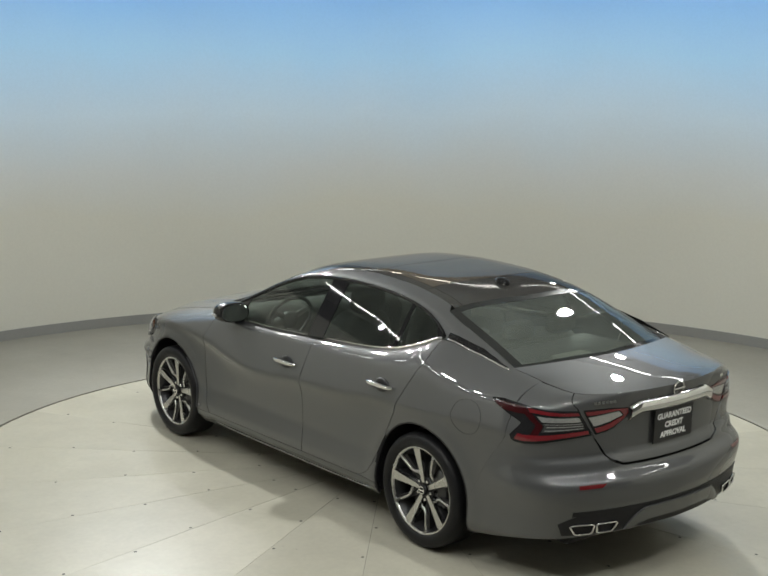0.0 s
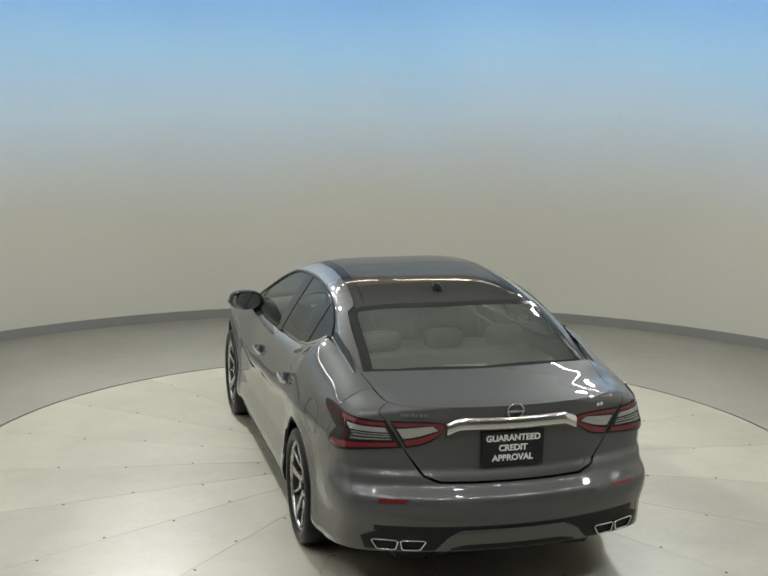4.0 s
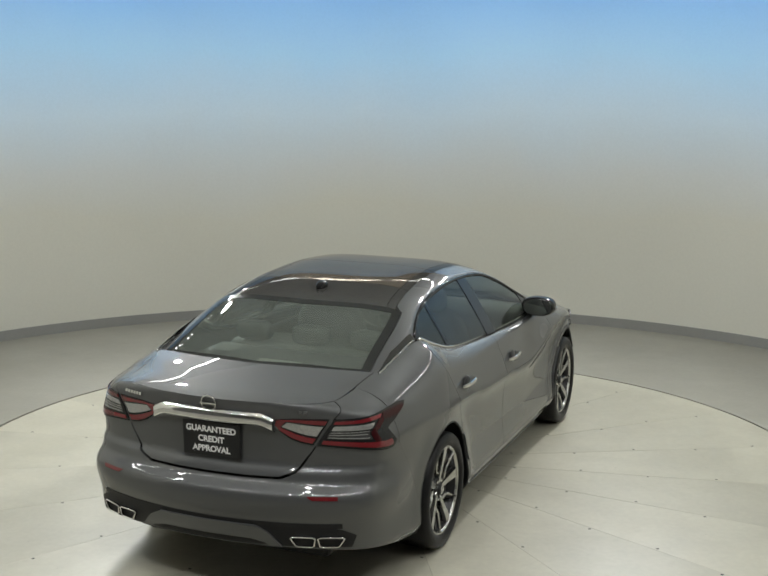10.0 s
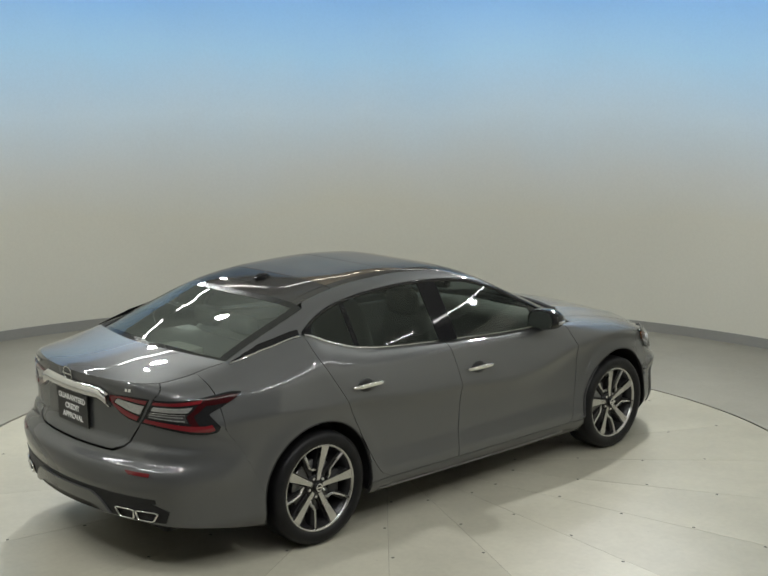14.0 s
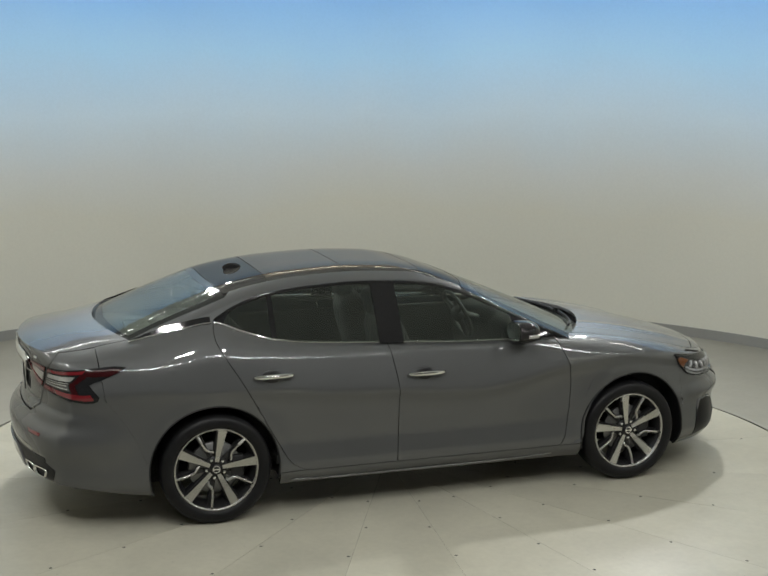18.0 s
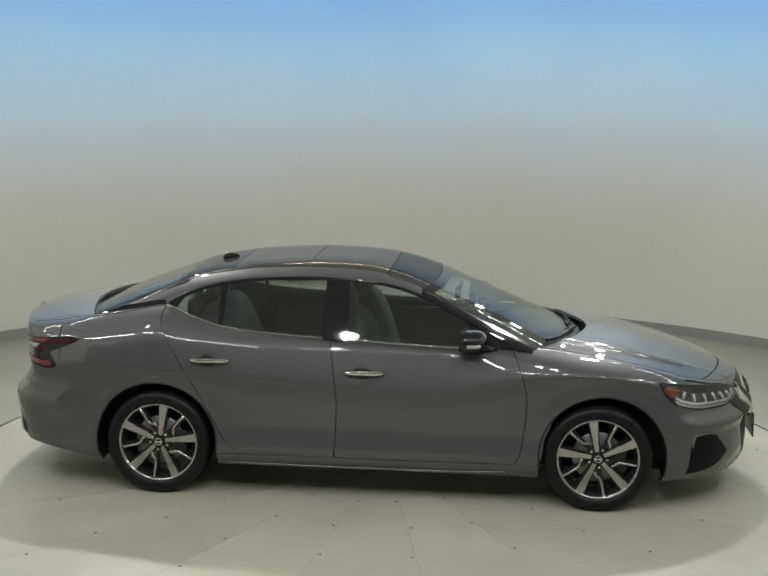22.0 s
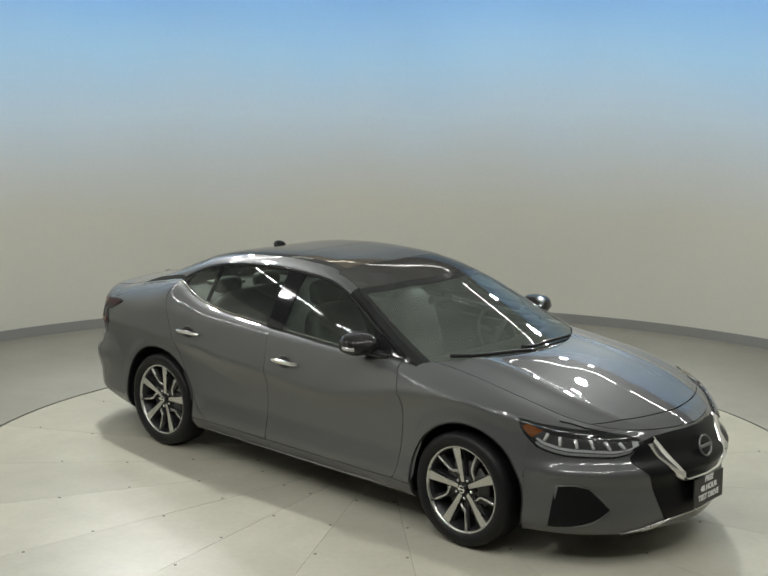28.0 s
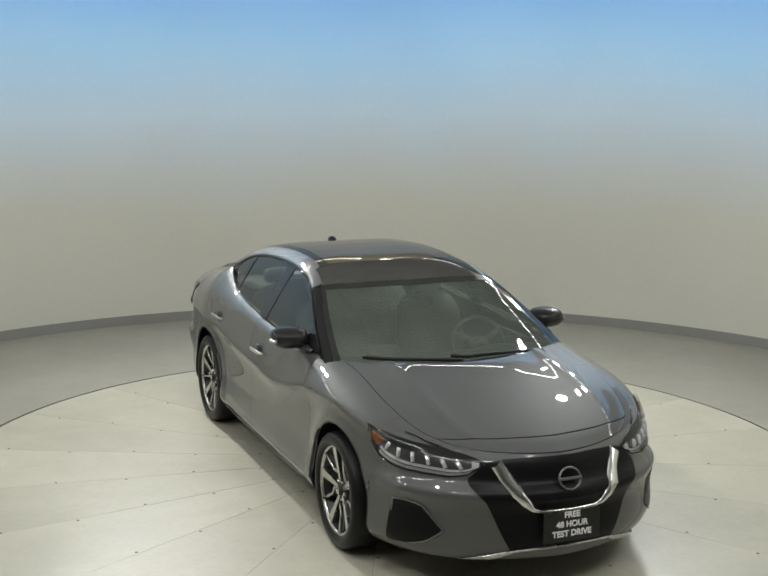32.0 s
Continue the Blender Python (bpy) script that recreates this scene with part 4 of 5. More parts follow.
        bm = bmesh.new()
        tube(bm, foot, 0.007, 0.006)
        part("pillar_trim", bm, CHROME, car, "chrome strip at the foot of the rear pillar")
    # roof aerial
    bm = bmesh.new()
    z = ZC(-1.09)
    ellipsoid(bm, (-1.10, 0, z + 0.004), (0.062, 0.030, 0.030), 20, 10)
    for v in bm.verts:
        v.co.z = max(v.co.z, z - 0.012)
    part("aerial", bm, BLACK_GLOSS, car, "small black aerial fin")
    # scuttle and wipers
    bm = bmesh.new()
    g = [[Vector((WS_LOW(abs(q)) - 0.03 + 0.16 * j / 6, q * (0.66 + 0.08 * j / 6), ZC(WS_LOW(abs(q))) - (ZC(WS_LOW(abs(q))) - ZE(WS_LOW(abs(q)))) * abs(q) ** 2.5 - 0.012 - 0.02 * math.sin(math.pi * j / 6))) for j in range(7)] for q in np.linspace(-0.97, 0.97, 30)]
    sheet(bm, g, 0.03, 0, Vector((0, 0, 0.3)), 0.9)
    part("scuttle", bm, BLACK_MATT, car, "matt black scuttle panel below the windscreen")
    for q0, q1 in ((0.58, -0.12), (-0.06, -0.74)):
        bm = bmesh.new()
        pts = []
        for k in range(18):
            t = k / 17
            q = q0 + (q1 - q0) * t
            pts.append(dome(WS_LOW(abs(q)) - 0.035 - 0.05 * t, q) + Vector((0.010, 0, 0.016)))
        tube(bm, pts, 0.007, 0.011)
        part("wiper", bm, BLACK_MATT, car, "black windscreen wiper")


def under_and_inside(car):
    bm = bmesh.new()
    block(bm, -2.2, 2.1, -0.55, 0.55, 0.17, 0.30, 0.03)
    block(bm, -0.95, 0.98, -0.86, 0.86, 0.19, 0.30, 0.03)
    part("underbody", bm, BLACK_MATT, car, "black underbody tray")
    bm = bmesh.new()
    block(bm, -2.30, -1.72, -0.60, 0.60, 0.36, 0.62, 0.05)
    part("boot_floor", bm, BLACK_MATT, car)
    bm = bmesh.new()
    block(bm, 1.15, 2.2, -0.5, 0.5, 0.3, 0.72, 0.05)
    part("engine_block", bm, BLACK_MATT, car)
    bm = bmesh.new()
    block(bm, -1.0, 1.0, -0.80, 0.80, 0.30, 0.36, 0.01)
    part("cabin_floor", bm, DASH, car)
    for side in (1, -1):
        bm = bmesh.new()
        block(bm, -0.92, 0.95, side * 0.74 - 0.02, side * 0.74 + 0.02, 0.36, 0.95, 0.015)
        part("door_lining", bm, DASH, car, "dark inner door trim")
    # dashboard
    bm = bmesh.new()
    prof = [(1.28, 0.93), (1.15, 0.965), (0.98, 0.975), (0.86, 0.955), (0.80, 0.90), (0.82, 0.78), (0.86, 0.60), (1.0, 0.55)]
    g = [[Vector((x - 0.10 * abs(y / 0.72) ** 3 + (0.03 if y > 0.15 else 0), y, z + (0.025 * math.exp(-((y - 0.36) / 0.16) ** 2) if 0.8 < x < 1.0 else 0))) for x, z in prof] for y in np.linspace(-0.72, 0.72, 30)]
    sheet(bm, g, 0.02, 0, Vector((1.1, 0, 0.6)), 1.0)
    part("dashboard", bm, DASH, car, "dark dashboard")
    bm = bmesh.new()
    c = Vector((0.66, 0.37, 0.93))
    tilt = Matrix.Rotation(radians(65), 4, "Y")
    ring = [c + tilt @ Vector((0.185 * math.cos(a), 0.185 * math.sin(a), 0)) for a in np.linspace(0, 2 * math.pi, 36, endpoint=False)]
    tube(bm, ring, 0.014, 0.014, (0.3, 0.2, 0.9), 8, True)
    for a in (0, 2.1, 4.2):
        tube(bm, [c, c + tilt @ Vector((0.18 * math.cos(a), 0.18 * math.sin(a), 0))], 0.012, 0.02)
    ellipsoid(bm, c, (0.05, 0.07, 0.06))
    tube(bm, [c, c + Vector((0.25, 0, -0.08))], 0.035)
    part("steering_wheel", bm, DASH, car, "dark leather steering wheel")
    for y in (0.37, -0.37):
        seat = empty("front_seat", car)
        tagged(seat, "charcoal front seat with headrest")
        bm = bmesh.new()
        ellipsoid(bm, (0.28, y, 0.50), (0.29, 0.26, 0.13), 24, 14, None, 0.6)
        part("cushion", bm, CLOTH, seat)
        bm = bmesh.new()
        ellipsoid(bm, (-0.10, y, 0.82), (0.11, 0.25, 0.34), 24, 16, Matrix.Rotation(radians(-18), 3, "Y"), 0.65)
        part("backrest", bm, CLOTH, seat)
        bm = bmesh.new()
        ellipsoid(bm, (-0.24, y, 1.205), (0.06, 0.125, 0.085), 20, 12, Matrix.Rotation(radians(-10), 3, "Y"), 0.6)
        for o in (-0.05, 0.05):
            tube(bm, [(-0.22, y + o, 1.05), (-0.24, y + o, 1.2)], 0.006)
        part("headrest", bm, CLOTH, seat)
    bench = empty("rear_bench", car)
    tagged(bench, "charcoal rear bench seat with three headrests")
    bm = bmesh.new()
    ellipsoid(bm, (-0.72, 0, 0.48), (0.28, 0.64, 0.13), 28, 14, None, 0.5)
    part("cushion", bm, CLOTH, bench)
    bm = bmesh.new()
    ellipsoid(bm, (-1.10, 0, 0.80), (0.11, 0.64, 0.32), 28, 16, Matrix.Rotation(radians(-24), 3, "Y"), 0.5)
    part("backrest", bm, CLOTH, bench)
    for y in (0.38, 0, -0.38):
        bm = bmesh.new()
        ellipsoid(bm, (-1.25, y, 1.13), (0.05, 0.12, 0.06), 18, 10, None, 0.6)
        part("headrest", bm, CLOTH, bench)
    bm = bmesh.new()
    g = [[Vector((x, y, 1.035 - 0.02 * (x + 1.3) ** 2)) for x in np.linspace(-1.25, -1.93, 8)] for y in np.linspace(-0.60, 0.60, 12)]
    sheet(bm, g, 0.02, 0, Vector((0, 0, 0)), 1.0)
    part("parcel_shelf", bm, DASH, car, "dark parcel shelf under the rear window")
    bm = bmesh.new()
    block(bm, -1.80, -1.64, -0.13, 0.13, 1.034, 1.062, 0.006)
    part("stop_lamp", bm, LINING, car, "pale high stop lamp housing on the parcel shelf")
    bm = bmesh.new()
    g = [[dome(x, q) - Vector((0, 0, 0.035)) for x in np.linspace(0.25, -1.2, 20)] for q in np.linspace(-0.95, 0.95, 20)]
    sheet(bm, g, 0.0, 0, Vector((0, 0, 3.0)), 1.0)
    part("headliner", bm, LINING, car, "pale roof lining")
    bm = bmesh.new()
    ellipsoid(bm, (0.47, 0, 1.20), (0.02, 0.12, 0.035), 20, 10, None, 0.6)
    tube(bm, [(0.47, 0, 1.2), (0.50, 0, 1.275)], 0.012)
    part("rear_view_mirror", bm, BLACK_GLOSS, car)


def mirrors(car):
    for side in (1, -1):
        mi = empty("door_mirror", car)
        tagged(mi, "gloss black door mirror with a lamp strip")
        bm = bmesh.new()
        ellipsoid(bm, (0.578, side * 0.905, 1.060), (0.110, 0.118, 0.068), 28, 18, Matrix.Rotation(radians(side * 10), 3, "Z"), 0.8)
        for v in bm.verts:
            v.co.x = max(v.co.x, 0.522 + 0.10 * (v.co.z - 1.06))
        part("housing", bm, BLACK_GLOSS, mi)
        bm = bmesh.new()
        g = [[Vector((0.520 + 0.10 * dz, side * (0.908 + 0.10 * math.copysign(abs(c) ** 0.8, c) * k), 1.060 + dz)) for k, dz in ((k, 0.058 * math.copysign(abs(s_) ** 0.8, s_) * k) for k in (0.02, 0.5, 1.0))]
             for c, s_ in ((math.cos(a), math.sin(a)) for a in np.linspace(0, 2 * math.pi, 25))]
        sheet(bm, g, 0.0, 0, Vector((2, 0, 1.06)), 0.0)
        part("mirror_face", bm, MIRROR, mi, "silvered mirror glass")
        bm = bmesh.new()
        tube(bm, [(0.74, side * 0.80, 0.985), (0.68, side * 0.83, 1.0), (0.59, side * 0.88, 1.02)], 0.032, 0.026)
        part("arm", bm, BLACK_GLOSS, mi)
        bm = bmesh.new()
        turn = Matrix.Rotation(radians(side * 10), 3, "Z")
        tube(bm, [Vector((0.578, side * 0.905, 1.048)) + turn @ Vector((0.113 * math.cos(a) ** 0.8, side * 0.121 * math.sin(a) ** 0.8, 0)) for a in np.linspace(0.75, 1.5, 12)], 0.006, 0.011)
        part("indicator", bm, CLEAR_LENS, mi, "clear indicator strip")


def bar_mark(name, car, m, widths, h, mat, depth=0.003):
    """Lettering that stays plain: a row of short bars."""
    bm = bmesh.new()
    x = -sum(widths) / 2 - 0.3 * h * (len(widths) - 1) / 2
    for w in widths:
        block(bm, x, x + w, -h / 2, h / 2, 0, depth, 0.001, 1, m)
        x += w + 0.3 * h
    return part(name, bm, mat, car)


def facing(y, z, end, lift=0.0):
    """Pose on the nose or tail: local x to the reader's right, local y up, local z outwards."""
    p = skin(*svy(abs(y), z, end))
    q = skin(*svy(abs(y), z + 0.03, end))
    r = skin(*svy(abs(y) + 0.03, z, end))
    sg = 1 if y >= 0 else -1
    p, q, r = (Vector((k.x, k.y * sg, k.z)) for k in (p, q, r))
    up = (q - p).normalized()
    right = Vector((0, end, 0))
    if abs(y) > 0.03:
        right = (r - p).normalized() * (sg * end)
    out = right.cross(up).normalized()
    up = out.cross(right).normalized()
    return Matrix((right, up, out)).transposed().to_4x4() and Matrix.Translation(p + out * lift) @ Matrix((right, up, out)).transposed().to_4x4()


def emblem(car, z, end, r, lift):
    bm = bmesh.new()
    m = facing(0.0, z, end, lift)
    ring = [m @ Vector((r * math.cos(a), r * 0.92 * math.sin(a), 0)) for a in np.linspace(0, 2 * math.pi, 40, endpoint=False)]
    tube(bm, ring, r * 0.09, r * 0.10, (1, 0, 0.2), 8, True)
    block(bm, -r * 1.12, r * 1.12, -r * 0.12, r * 0.12, -0.006, 0.008, 0.003, 2, m)
    part("emblem", bm, CHROME if end < 0 else DISC_STEEL, car, "plain chrome ring emblem with a bar")


def rear_details(car):
    for side in (1, -1):
        lamp = empty("tail_lamp", car)
        tagged(lamp, "smoked red tail lamp with a forked outer end")
        tail = lambda pts: [svy(y, z, -1) for y, z in pts]
        b, t = tail([(0.345, 0.930), (0.365, 0.896), (0.42, 0.858), (0.47, 0.840), (0.535, 0.829)]), tail([(0.352, 0.957), (0.45, 0.966), (0.613, 0.967)])
        inner = (b, t, [b[0], t[0]], tail([(0.535, 0.829), (0.575, 0.90), (0.613, 0.967)]))
        outer = S([(-2.06, 0.80), (-2.052, 0.822), (-2.085, 0.862), (-2.108, 0.895), (-2.04, 0.914), (-1.95, 0.950), (-1.905, 0.972), (-1.895, 0.984)])
        b = tail([(0.552, 0.828), (0.65, 0.820)]) + S([(-2.237, 0.800), (-2.13, 0.787), (-2.08, 0.790), (-2.06, 0.80)])
        t = tail([(0.632, 0.966), (0.70, 0.967)]) + S([(-2.173, 0.972), (-2.076, 0.980), (-1.96, 0.990), (-1.895, 0.984)])
        wing = (b, t, tail([(0.552, 0.828), (0.592, 0.90), (0.632, 0.966)]), outer)
        for nm, mat, edge, lift, a0, a1, b0, b1, lab in (
                ("lamp_body", BLACK_GLOSS, inner, 0.005, 0.0, 1.0, 0.0, 1.0, "gloss black inner lamp housing"),
                ("lamp_body", BLACK_GLOSS, wing, 0.005, 0.0, 1.0, 0.0, 1.0, "gloss black outer lamp housing"),
                ("light_bar", RED_LENS, inner, 0.009, 0.02, 0.97, 0.06, 0.24, "red lower light bar"),
                ("light_bar", RED_LENS, inner, 0.009, 0.02, 0.97, 0.78, 0.94, "red upper light bar"),
                ("light_bar", RED_LENS, inner, 0.0085, 0.02, 0.22, 0.10, 0.90, "red end of the light bar"),
                ("clear_lens", CLEAR_LENS, inner, 0.008, 0.26, 0.96, 0.32, 0.70, "clear ribbed reversing lens"),
                ("light_bar", RED_LENS, wing, 0.009, 0.02, 0.90, 0.07, 0.20, "red lower light bar"),
                ("light_bar", RED_LENS, wing, 0.009, 0.02, 0.62, 0.82, 0.93, "red upper light bar"),
                ("light_bar", DARK_RED, wing, 0.0088, 0.60, 0.72, 0.20, 0.82, "smoked red band between the bars"),
                ("clear_lens", CLEAR_LENS, wing, 0.008, 0.04, 0.55, 0.56, 0.74, "clear ribbed lens"),
                ("clear_lens", SMOKED, wing, 0.008, 0.04, 0.58, 0.27, 0.50, "smoked ribbed lens"),
                ("smoked_tip", DARK_RED, wing, 0.009, 0.64, 0.985, 0.74, 0.94, "smoked red lamp tip")):
            bm = bmesh.new()
            panel(bm, *edge, 30, 10, side, 0.008, lift, a0, a1, b0, b1)
            part(nm, bm, mat, lamp, lab)
        for k in range(5):
            bm = bmesh.new()
            panel(bm, *wing, 24, 2, side, 0.004, 0.0105, 0.05, 0.54, 0.30 + 0.09 * k, 0.325 + 0.09 * k)
            part("lens_rib", bm, CLEAR_LENS, lamp)
        # bumper reflector
        bm = bmesh.new()
        y0, y1 = 0.535, 0.685
        b = [svy(y, 0.570, -1) for y in np.linspace(y0 + 0.03, y1, 6)]
        t = [svy(y, 0.589, -1) for y in np.linspace(y0, y1, 6)]
        panel(bm, b, t, [b[0], t[0]], [b[-1], t[-1]], 8, 3, side, 0.004, 0.004)
        part("reflector", bm, RED_LENS, car, "narrow red bumper reflector")
        # exhaust outlets in a black surround
        bm = bmesh.new()
        b = [svy(y, 0.314, -1) for y in np.linspace(0.40, 0.735, 8)]
        t = [svy(y, 0.420 - 0.045 * max(0.0, (y - 0.66) / 0.10) ** 1.5, -1) for y in np.linspace(0.30, 0.757, 12)]
        panel(bm, b, t, [b[0], t[0]], [b[-1], t[-1]], 20, 8, side, 0.01, 0.004)
        part("outlet_surround", bm, BLACK_MATT, car, "matt black surround of the exhaust outlet")
        for y0, y1, k in ((0.452, 0.578, 0.02), (0.588, 0.715, -0.02)):
            bm = bmesh.new()
            ring = []
            for y, z in ((y0, 0.371), (y1, 0.371), (y1 - 0.01 - max(0, -k), 0.319), (y0 + 0.01 + max(0, k), 0.319)):
                ring.append(skin(*svy(y, z, -1)) + Vector((-0.014, 0, 0)))
            pts = []
            for i in range(4):
                a, b2 = ring[i], ring[(i + 1) % 4]
                pts += [a.lerp(b2, t_) for t_ in (0.12, 0.5, 0.88)]
            for p in pts:
                p.y *= side
            tube(bm, pts, 0.0045, 0.009, (1, 0, 0), 8, True)
            part("exhaust_outlet", bm, CHROME, car, "chrome framed exhaust outlet")
    # black band across the tail over the valance
    bm = bmesh.new()
    ys = np.linspace(0, 0.70, 20)
    b = [svy(y, 0.419, -1) for y in ys]
    t = [svy(y, 0.443, -1) for y in ys]
    panel(bm, b, t, [b[0], t[0]], [b[-1], t[-1]], 40, 3, 1, 0.008, 0.004, centre=True)
    part("bumper_band", bm, BLACK_MATT, car, "narrow black band across the lower bumper")
    # centre of the lower rear valance
    # shade of the opening under the valance bar, put in as a black panel
    bm = bmesh.new()
    b = [svy(y, 0.314, -1) for y in np.linspace(0, 0.39, 8)]
    t = [svy(y, 0.425, -1) for y in np.linspace(0, 0.30, 8)]
    panel(bm, b, t, [b[0], t[0]], [b[-1], t[-1]], 16, 6, 1, 0.01, 0.004, centre=True)
    part("diffuser", bm, BLACK_MATT, car, "matt black panel standing in for the shaded opening under the valance")
    bm = bmesh.new()
    b = [svy(y, z, -1) for y, z in ((0, 0.352), (0.13, 0.352), (0.25, 0.350), (0.32, 0.335), (0.345, 0.316))]
    t = [svy(y, z, -1) for y, z in ((0, 0.424), (0.15, 0.424), (0.28, 0.422), (0.345, 0.385), (0.405, 0.316))]
    panel(bm, b, t, [b[0], t[0]], [b[-1], t[-1]], 30, 6, 1, 0.012, 0.016, centre=True)
    part("valance", bm, PAINT, car, "grey lower valance")
    # chrome bar over the plate, plate, marks
    bm = bmesh.new()
    g = []
    for y in np.linspace(-0.345, 0.345, 41):
        k = abs(y) / 0.345
        drop = 0.032 * max(0.0, (k - 0.80) / 0.20) ** 1.3
        rows = []
        for z, o in ((0.914 - drop, 0.006), (0.919 - drop, 0.022), (0.935 - drop, 0.034), (0.977 - drop * 0.9, 0.028), (0.988 - drop * 0.9, 0.006)):
            p = skin(*svy(abs(y), z, -1))
            rows.append(Vector((p.x - o, math.copysign(p.y, y), z)))
        g.append(rows)
    sheet(bm, g, 0.006, 0, Vector((0, 0, 0.95)))
    part("chrome_bar", bm, CHROME, car, "chrome bar above the plate")
    m = facing(0.0, 0.82, -1, 0.012)
    plate_card(car, m, ("GUARANTEED", "CREDIT", "APPROVAL"), 0.0445, 0.052)
    emblem(car, 1.018, -1, 0.042, 0.008)
    bar_mark("model_mark", car, facing(0.50, 1.0, -1, 0.005), [0.018] * 6, 0.016, CHROME, 0.0015)
    bar_mark("trim_mark", car, facing(-0.49, 1.0, -1, 0.005), [0.018] * 2, 0.016, CHROME, 0.0015)
    # fuel flap
    bm = bmesh.new()
    ring = [skin(*sv(-1.752 + 0.105 * math.cos(a), 0.852 + 0.095 * math.sin(a))) + Vector((0, 0.0005, 0)) for a in np.linspace(0, 2 * math.pi, 40, endpoint=False)]
    tube(bm, ring, 0.0012, 0.0012, (0, 1, 0), 6, True)
    part("fuel_flap_joint", bm, BLACK_MATT, car, "round joint of the fuel flap")


def plate_card(car, m, lines, size, pitch, top=0.092):
    bm = bmesh.new()
    block(bm, -0.166, 0.166, -0.092, top, -0.004, 0.004, 0.003, 2, m)
    p = part("plate", bm, PLATE_BLACK, car, "black advertising plate with white lettering")
    for k, text in enumerate(lines):
        letters("lettering", text, size, m @ pose(0, 0.5 * pitch * (len(lines) - 1) - k * pitch, 0.0045), WHITE_INK, p, 0.0006)


def front_details(car):
    nose = lambda pts: [svy(y, z, 1) for y, z in pts]
    # black grille
    bm = bmesh.new()
    b = nose([(0, 0.265), (0.15, 0.262), (0.30, 0.252)])
    t = nose([(0, 0.728), (0.2, 0.726), (0.33, 0.718), (0.40, 0.704)])
    r = nose([(0.30, 0.252), (0.345, 0.33), (0.385, 0.424), (0.441, 0.527), (0.495, 0.592), (0.502, 0.620), (0.455, 0.662), (0.40, 0.704)])
    panel(bm, b, t, [b[0], t[0]], r, 26, 26, 1, 0.012, 0.004, centre=True)
    part("grille", bm, GRILLE_BLACK, car, "gloss black grille panel")
    bm = bmesh.new()
    for k in range(9):
        z = 0.50 + 0.024 * k
        w = 0.18 + 0.13 * (z - 0.47) / 0.25
        pts = [skin(*svy(abs(y), z, 1)) for y in np.linspace(-w, w, 13)]
        for p, y in zip(pts, np.linspace(-w, w, 13)):
            p.y = math.copysign(p.y, y)
            p.x += 0.001
        tube(bm, pts, 0.003, 0.002, (0, 0, 1), 6)
    part("grille_mesh", bm, BLACK_MATT, car, "fine black grille bars")
    # chrome V
    bm = bmesh.new()
    spine = [(0.355, 0.704, 0.034), (0.320, 0.637, 0.036), (0.286, 0.573, 0.035), (0.245, 0.518, 0.027), (0.207, 0.476, 0.018), (0.16, 0.464, 0.008), (0.0, 0.466, 0.008)]
    g = []
    full = [(-y, z, h) for y, z, h in spine] + [(y, z, h) for y, z, h in reversed(spine[:-1])]
    for i, (y, z, h) in enumerate(full):
        steep = min(1.0, max(0.0, (abs(y) - 0.15) / 0.07))
        row = []
        for k, o in ((-1, 0.004), (-0.6, 0.022), (0.6, 0.026), (1, 0.004)):
            yy, zz = y + math.copysign(1, y) * k * h * steep * 0.8 if abs(y) > 0.01 else y, z + (-k * h * 0.55 if steep > 0.5 else -k * h)
            p = skin(*svy(abs(yy), zz, 1))
            row.append(Vector((p.x + o, math.copysign(p.y, yy), zz)))
        g.append(row)
    sheet(bm, g, 0.008, 0, Vector((0, 0, 0.6)))
    part("chrome_frame", bm, CHROME, car, "broad V-shaped chrome frame")
    emblem(car, 0.615, 1, 0.062, 0.034)
    plate_card(car, facing(0.0, 0.393, 1, 0.036), ("FREE", "48 HOUR", "TEST DRIVE"), 0.045, 0.050, 0.070)
    bm = bmesh.new()
    pts = []
    for y in np.linspace(-0.31, 0.31, 31):
        z = 0.262 - 0.016 * (y / 0.28) ** 2
        p = skin(*svy(abs(y), z, 1))
        pts.append(Vector((p.x + 0.004, math.copysign(p.y, y), z)))
    tube(bm, pts, 0.008, 0.006)
    part("bumper_lip", bm, SILVER, car, "thin bright strip along the lower bumper edge")
    for side in (1, -1):
        bm = bmesh.new()
        g = []
        for k in range(15):
            y = 0.285 + 0.245 * k / 14
            zt, zb = 0.253 - 0.058 * (k / 14) ** 1.1, 0.238 - 0.046 * min(1.0, k / 6)
            row = []
            for z, o in ((zb, 0.002), (zb + 0.003, 0.014), (zt - 0.003, 0.014), (max(zt, zb + 0.004), 0.002)):
                p = skin(*svy(y, max(z, 0.197), 1))
                row.append(Vector((p.x + o, side * p.y, z)))
            g.append(row)
        sheet(bm, g, 0.006, 0, Vector((0, 0, 0.3)))
        part("lip_blade", bm, SILVER, car, "bright blade at the corner of the lower bumper")
    for side in (1, -1):
        lamp = empty("headlamp", car)
        tagged(lamp, "slim headlamp with projector row and amber corner")
        bot = S([(1.745, 0.803), (1.792, 0.725), (1.854, 0.672), (1.921, 0.650), (1.982, 0.637), (2.11, 0.630)]) + nose([(0.57, 0.627), (0.50, 0.641), (0.405, 0.694)])
        top = S([(1.735, 0.816), (1.836, 0.797), (1.927, 0.782), (2.012, 0.768)]) + nose([(0.57, 0.757), (0.47, 0.730), (0.402, 0.702)])
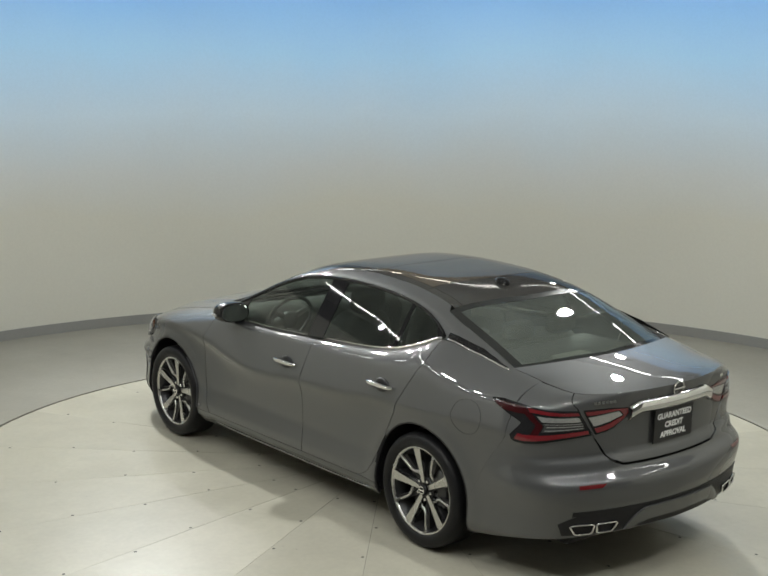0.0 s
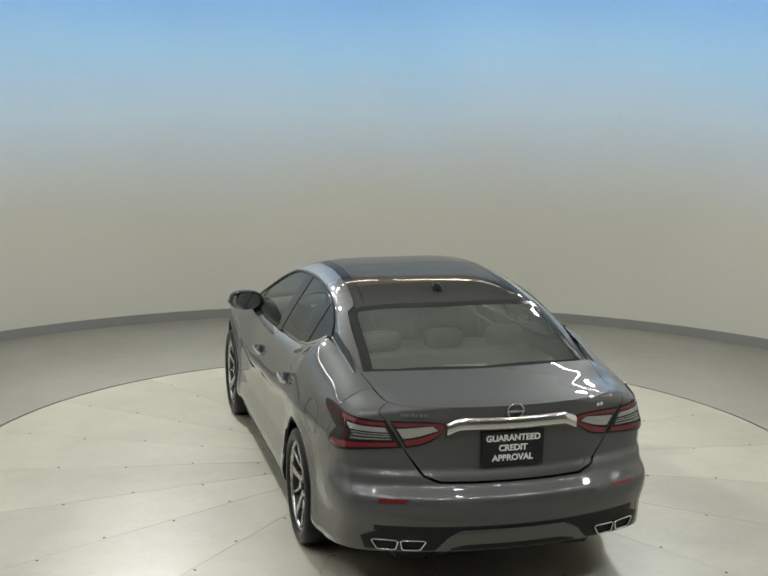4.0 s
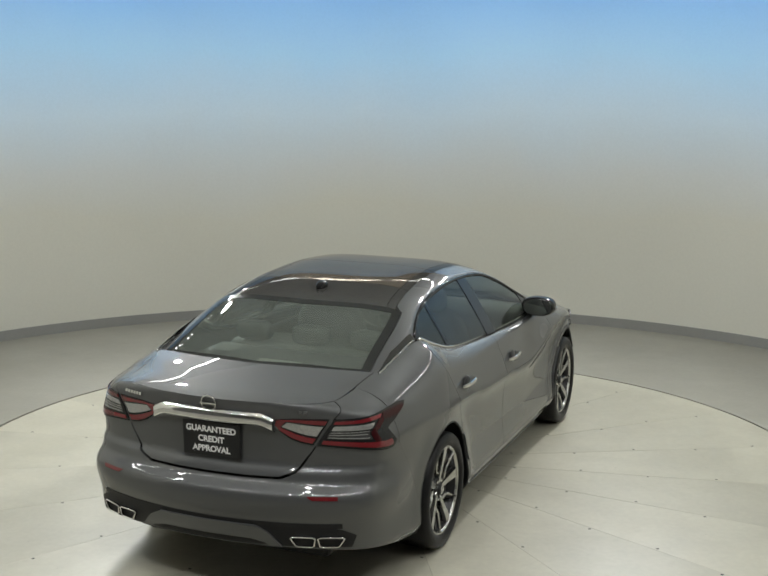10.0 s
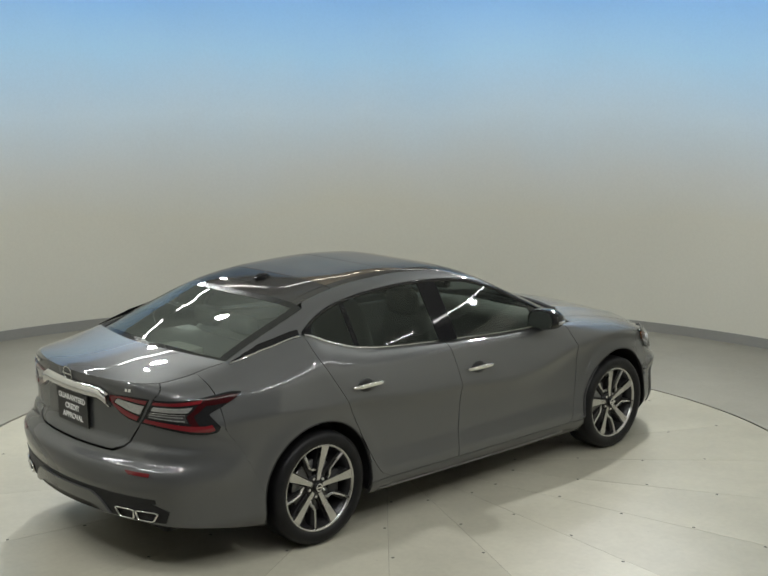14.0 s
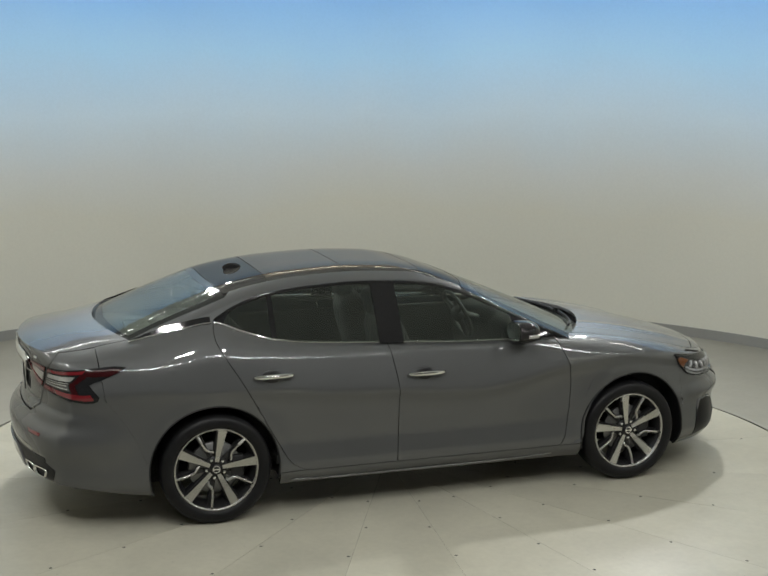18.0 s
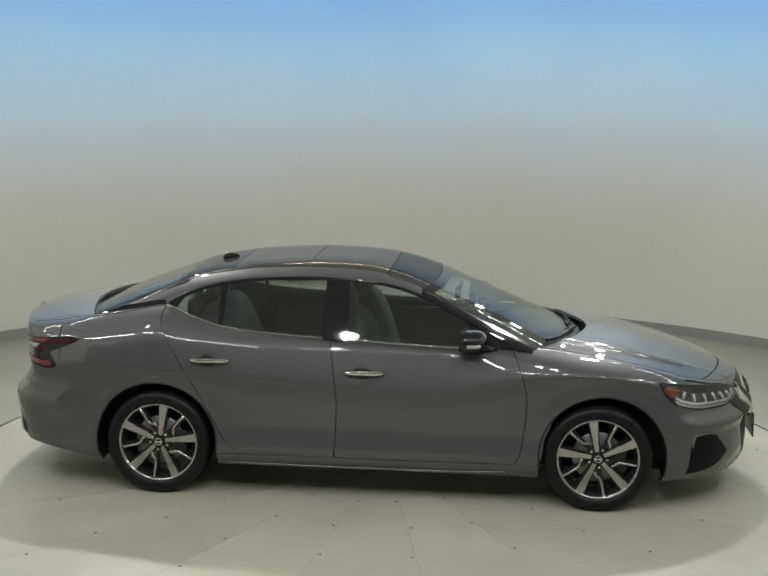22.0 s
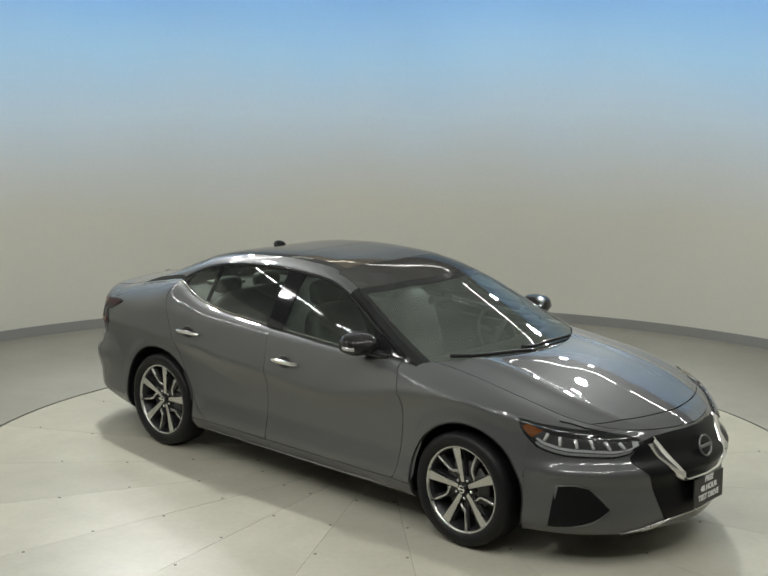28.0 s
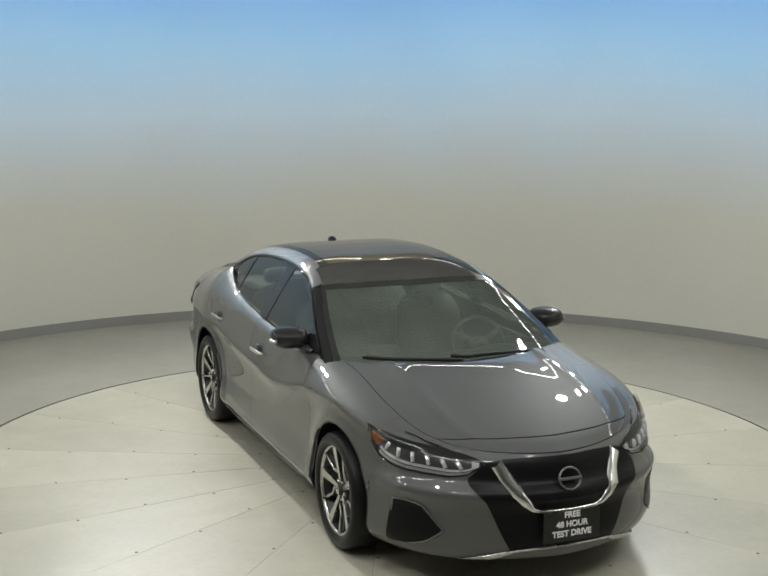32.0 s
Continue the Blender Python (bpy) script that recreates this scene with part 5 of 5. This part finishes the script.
        args = (bot, top, [bot[0], top[0]], [bot[-1], top[-1]])
        for nm, mat, lift, a0, a1, b0, b1, lab in (
                ("lamp_body", BLACK_GLOSS, 0.004, 0.0, 1.0, 0.0, 1.0, "black lamp housing"),
                ("daylight_strip", CLEAR_LENS, 0.008, 0.30, 0.84, 0.06, 0.15, "ribbed clear strip along the lower edge"),
                ("daylight_strip", LED, 0.0085, 0.28, 0.93, 0.18, 0.27, "white daytime light strip"),
                ("reflector_bowl", SMOKED, 0.006, 0.25, 0.88, 0.17, 0.62, "dark lamp reflector"),
                ("end_lens", LED, 0.008, 0.845, 0.925, 0.22, 0.66, "white lens at the inner end"),
                ("amber_corner", AMBER, 0.008, 0.09, 0.25, 0.14, 0.62, "amber side reflector")):
            bm = bmesh.new()
            panel(bm, *args, 30, 10, side, 0.006, lift, a0, a1, b0, b1)
            part(nm, bm, mat, lamp, lab)
        f = coons(*args)
        for k in range(6):
            bm = bmesh.new()
            a = 0.295 + 0.086 * k
            u, w = skin(*f(a + 0.036, 0.30)), skin(*f(a, 0.60))
            n_ = (u - Vector((u.x * 0.55, 0, 0.6))).normalized()
            P = [u + n_ * 0.010, u.lerp(w, 0.6) + n_ * 0.012, w + n_ * 0.009]
            for pt in P:
                pt.y *= side
            tube(bm, P, 0.012, 0.009, (1, 0, 0), 8)
            part("projector", bm, LED, lamp, "slanted white lamp lens")
        bm = bmesh.new()
        panel(bm, *args, 30, 10, side, 0.016, 0.018)
        part("lamp_cover", bm, LENS_COVER, lamp, "clear lamp cover").visible_shadow = False
        # black notch of the bonnet joint over the lamp
        bm = bmesh.new()
        P = [skin(*sv(x, z), 0) for x, z in ((1.915, 0.806), (1.965, 0.796), (2.03, 0.778), (2.09, 0.764))]
        tube(bm, [Vector((v.x, side * v.y, v.z + 0.002)) for v in P], 0.007, 0.005)
        part("brow", bm, BLACK_MATT, lamp)
        # black air intake in the bumper corner
        bm = bmesh.new()
        b = nose([(0.618, 0.346), (0.68, 0.286), (0.727, 0.258), (0.808, 0.238)])
        t = nose([(0.620, 0.357), (0.70, 0.470), (0.752, 0.487), (0.80, 0.480)])
        panel(bm, b, t, [b[0], t[0]], [b[-1], t[-1]], 14, 10, side, 0.012, 0.004)
        part("bumper_intake", bm, GRILLE_BLACK, car, "black intake panel in the bumper corner")
        bm = bmesh.new()
        ring = [Vector((p.x, p.y * side, p.z)) for p in (skin(*q) for q in b + list(reversed(t)))]
        tube(bm, ring, 0.006, 0.012, (1, 0, 0), 8, True)
        part("intake_rim", bm, PAINT, car)


def sedan():
    car = empty("sedan_car")
    tagged(car, "dark grey metallic four-door saloon parked on the turntable", "car")
    body_panels(car)
    roof_and_glass(car)
    under_and_inside(car)
    mirrors(car)
    rear_details(car)
    front_details(car)
    for x in (XW, -XW):
        for side in (1, -1):
            wheel(car, x, side, (9 if x > 0 else -9.5) * (1 if side < 0 else -1))
    return car


CAR = sedan()


def motions():
    """The turntable turns at an even pace and carries the car."""
    rows_t, rows_c = [], []
    for k in range(129):
        t = k * 0.25
        a = 129.603 - 6.14343 * t
        c, s_ = math.cos(radians(a)), math.sin(radians(a))
        rows_t.append((t, pose(0, 0, 0, 0, 0, a)))
        rows_c.append((t, pose(0.0092 * c + 0.0064 * s_, 0.0092 * s_ - 0.0064 * c, 0, 0, 0, a)))
    walk(TURNTABLE, rows_t)
    walk(CAR, rows_c)


motions()
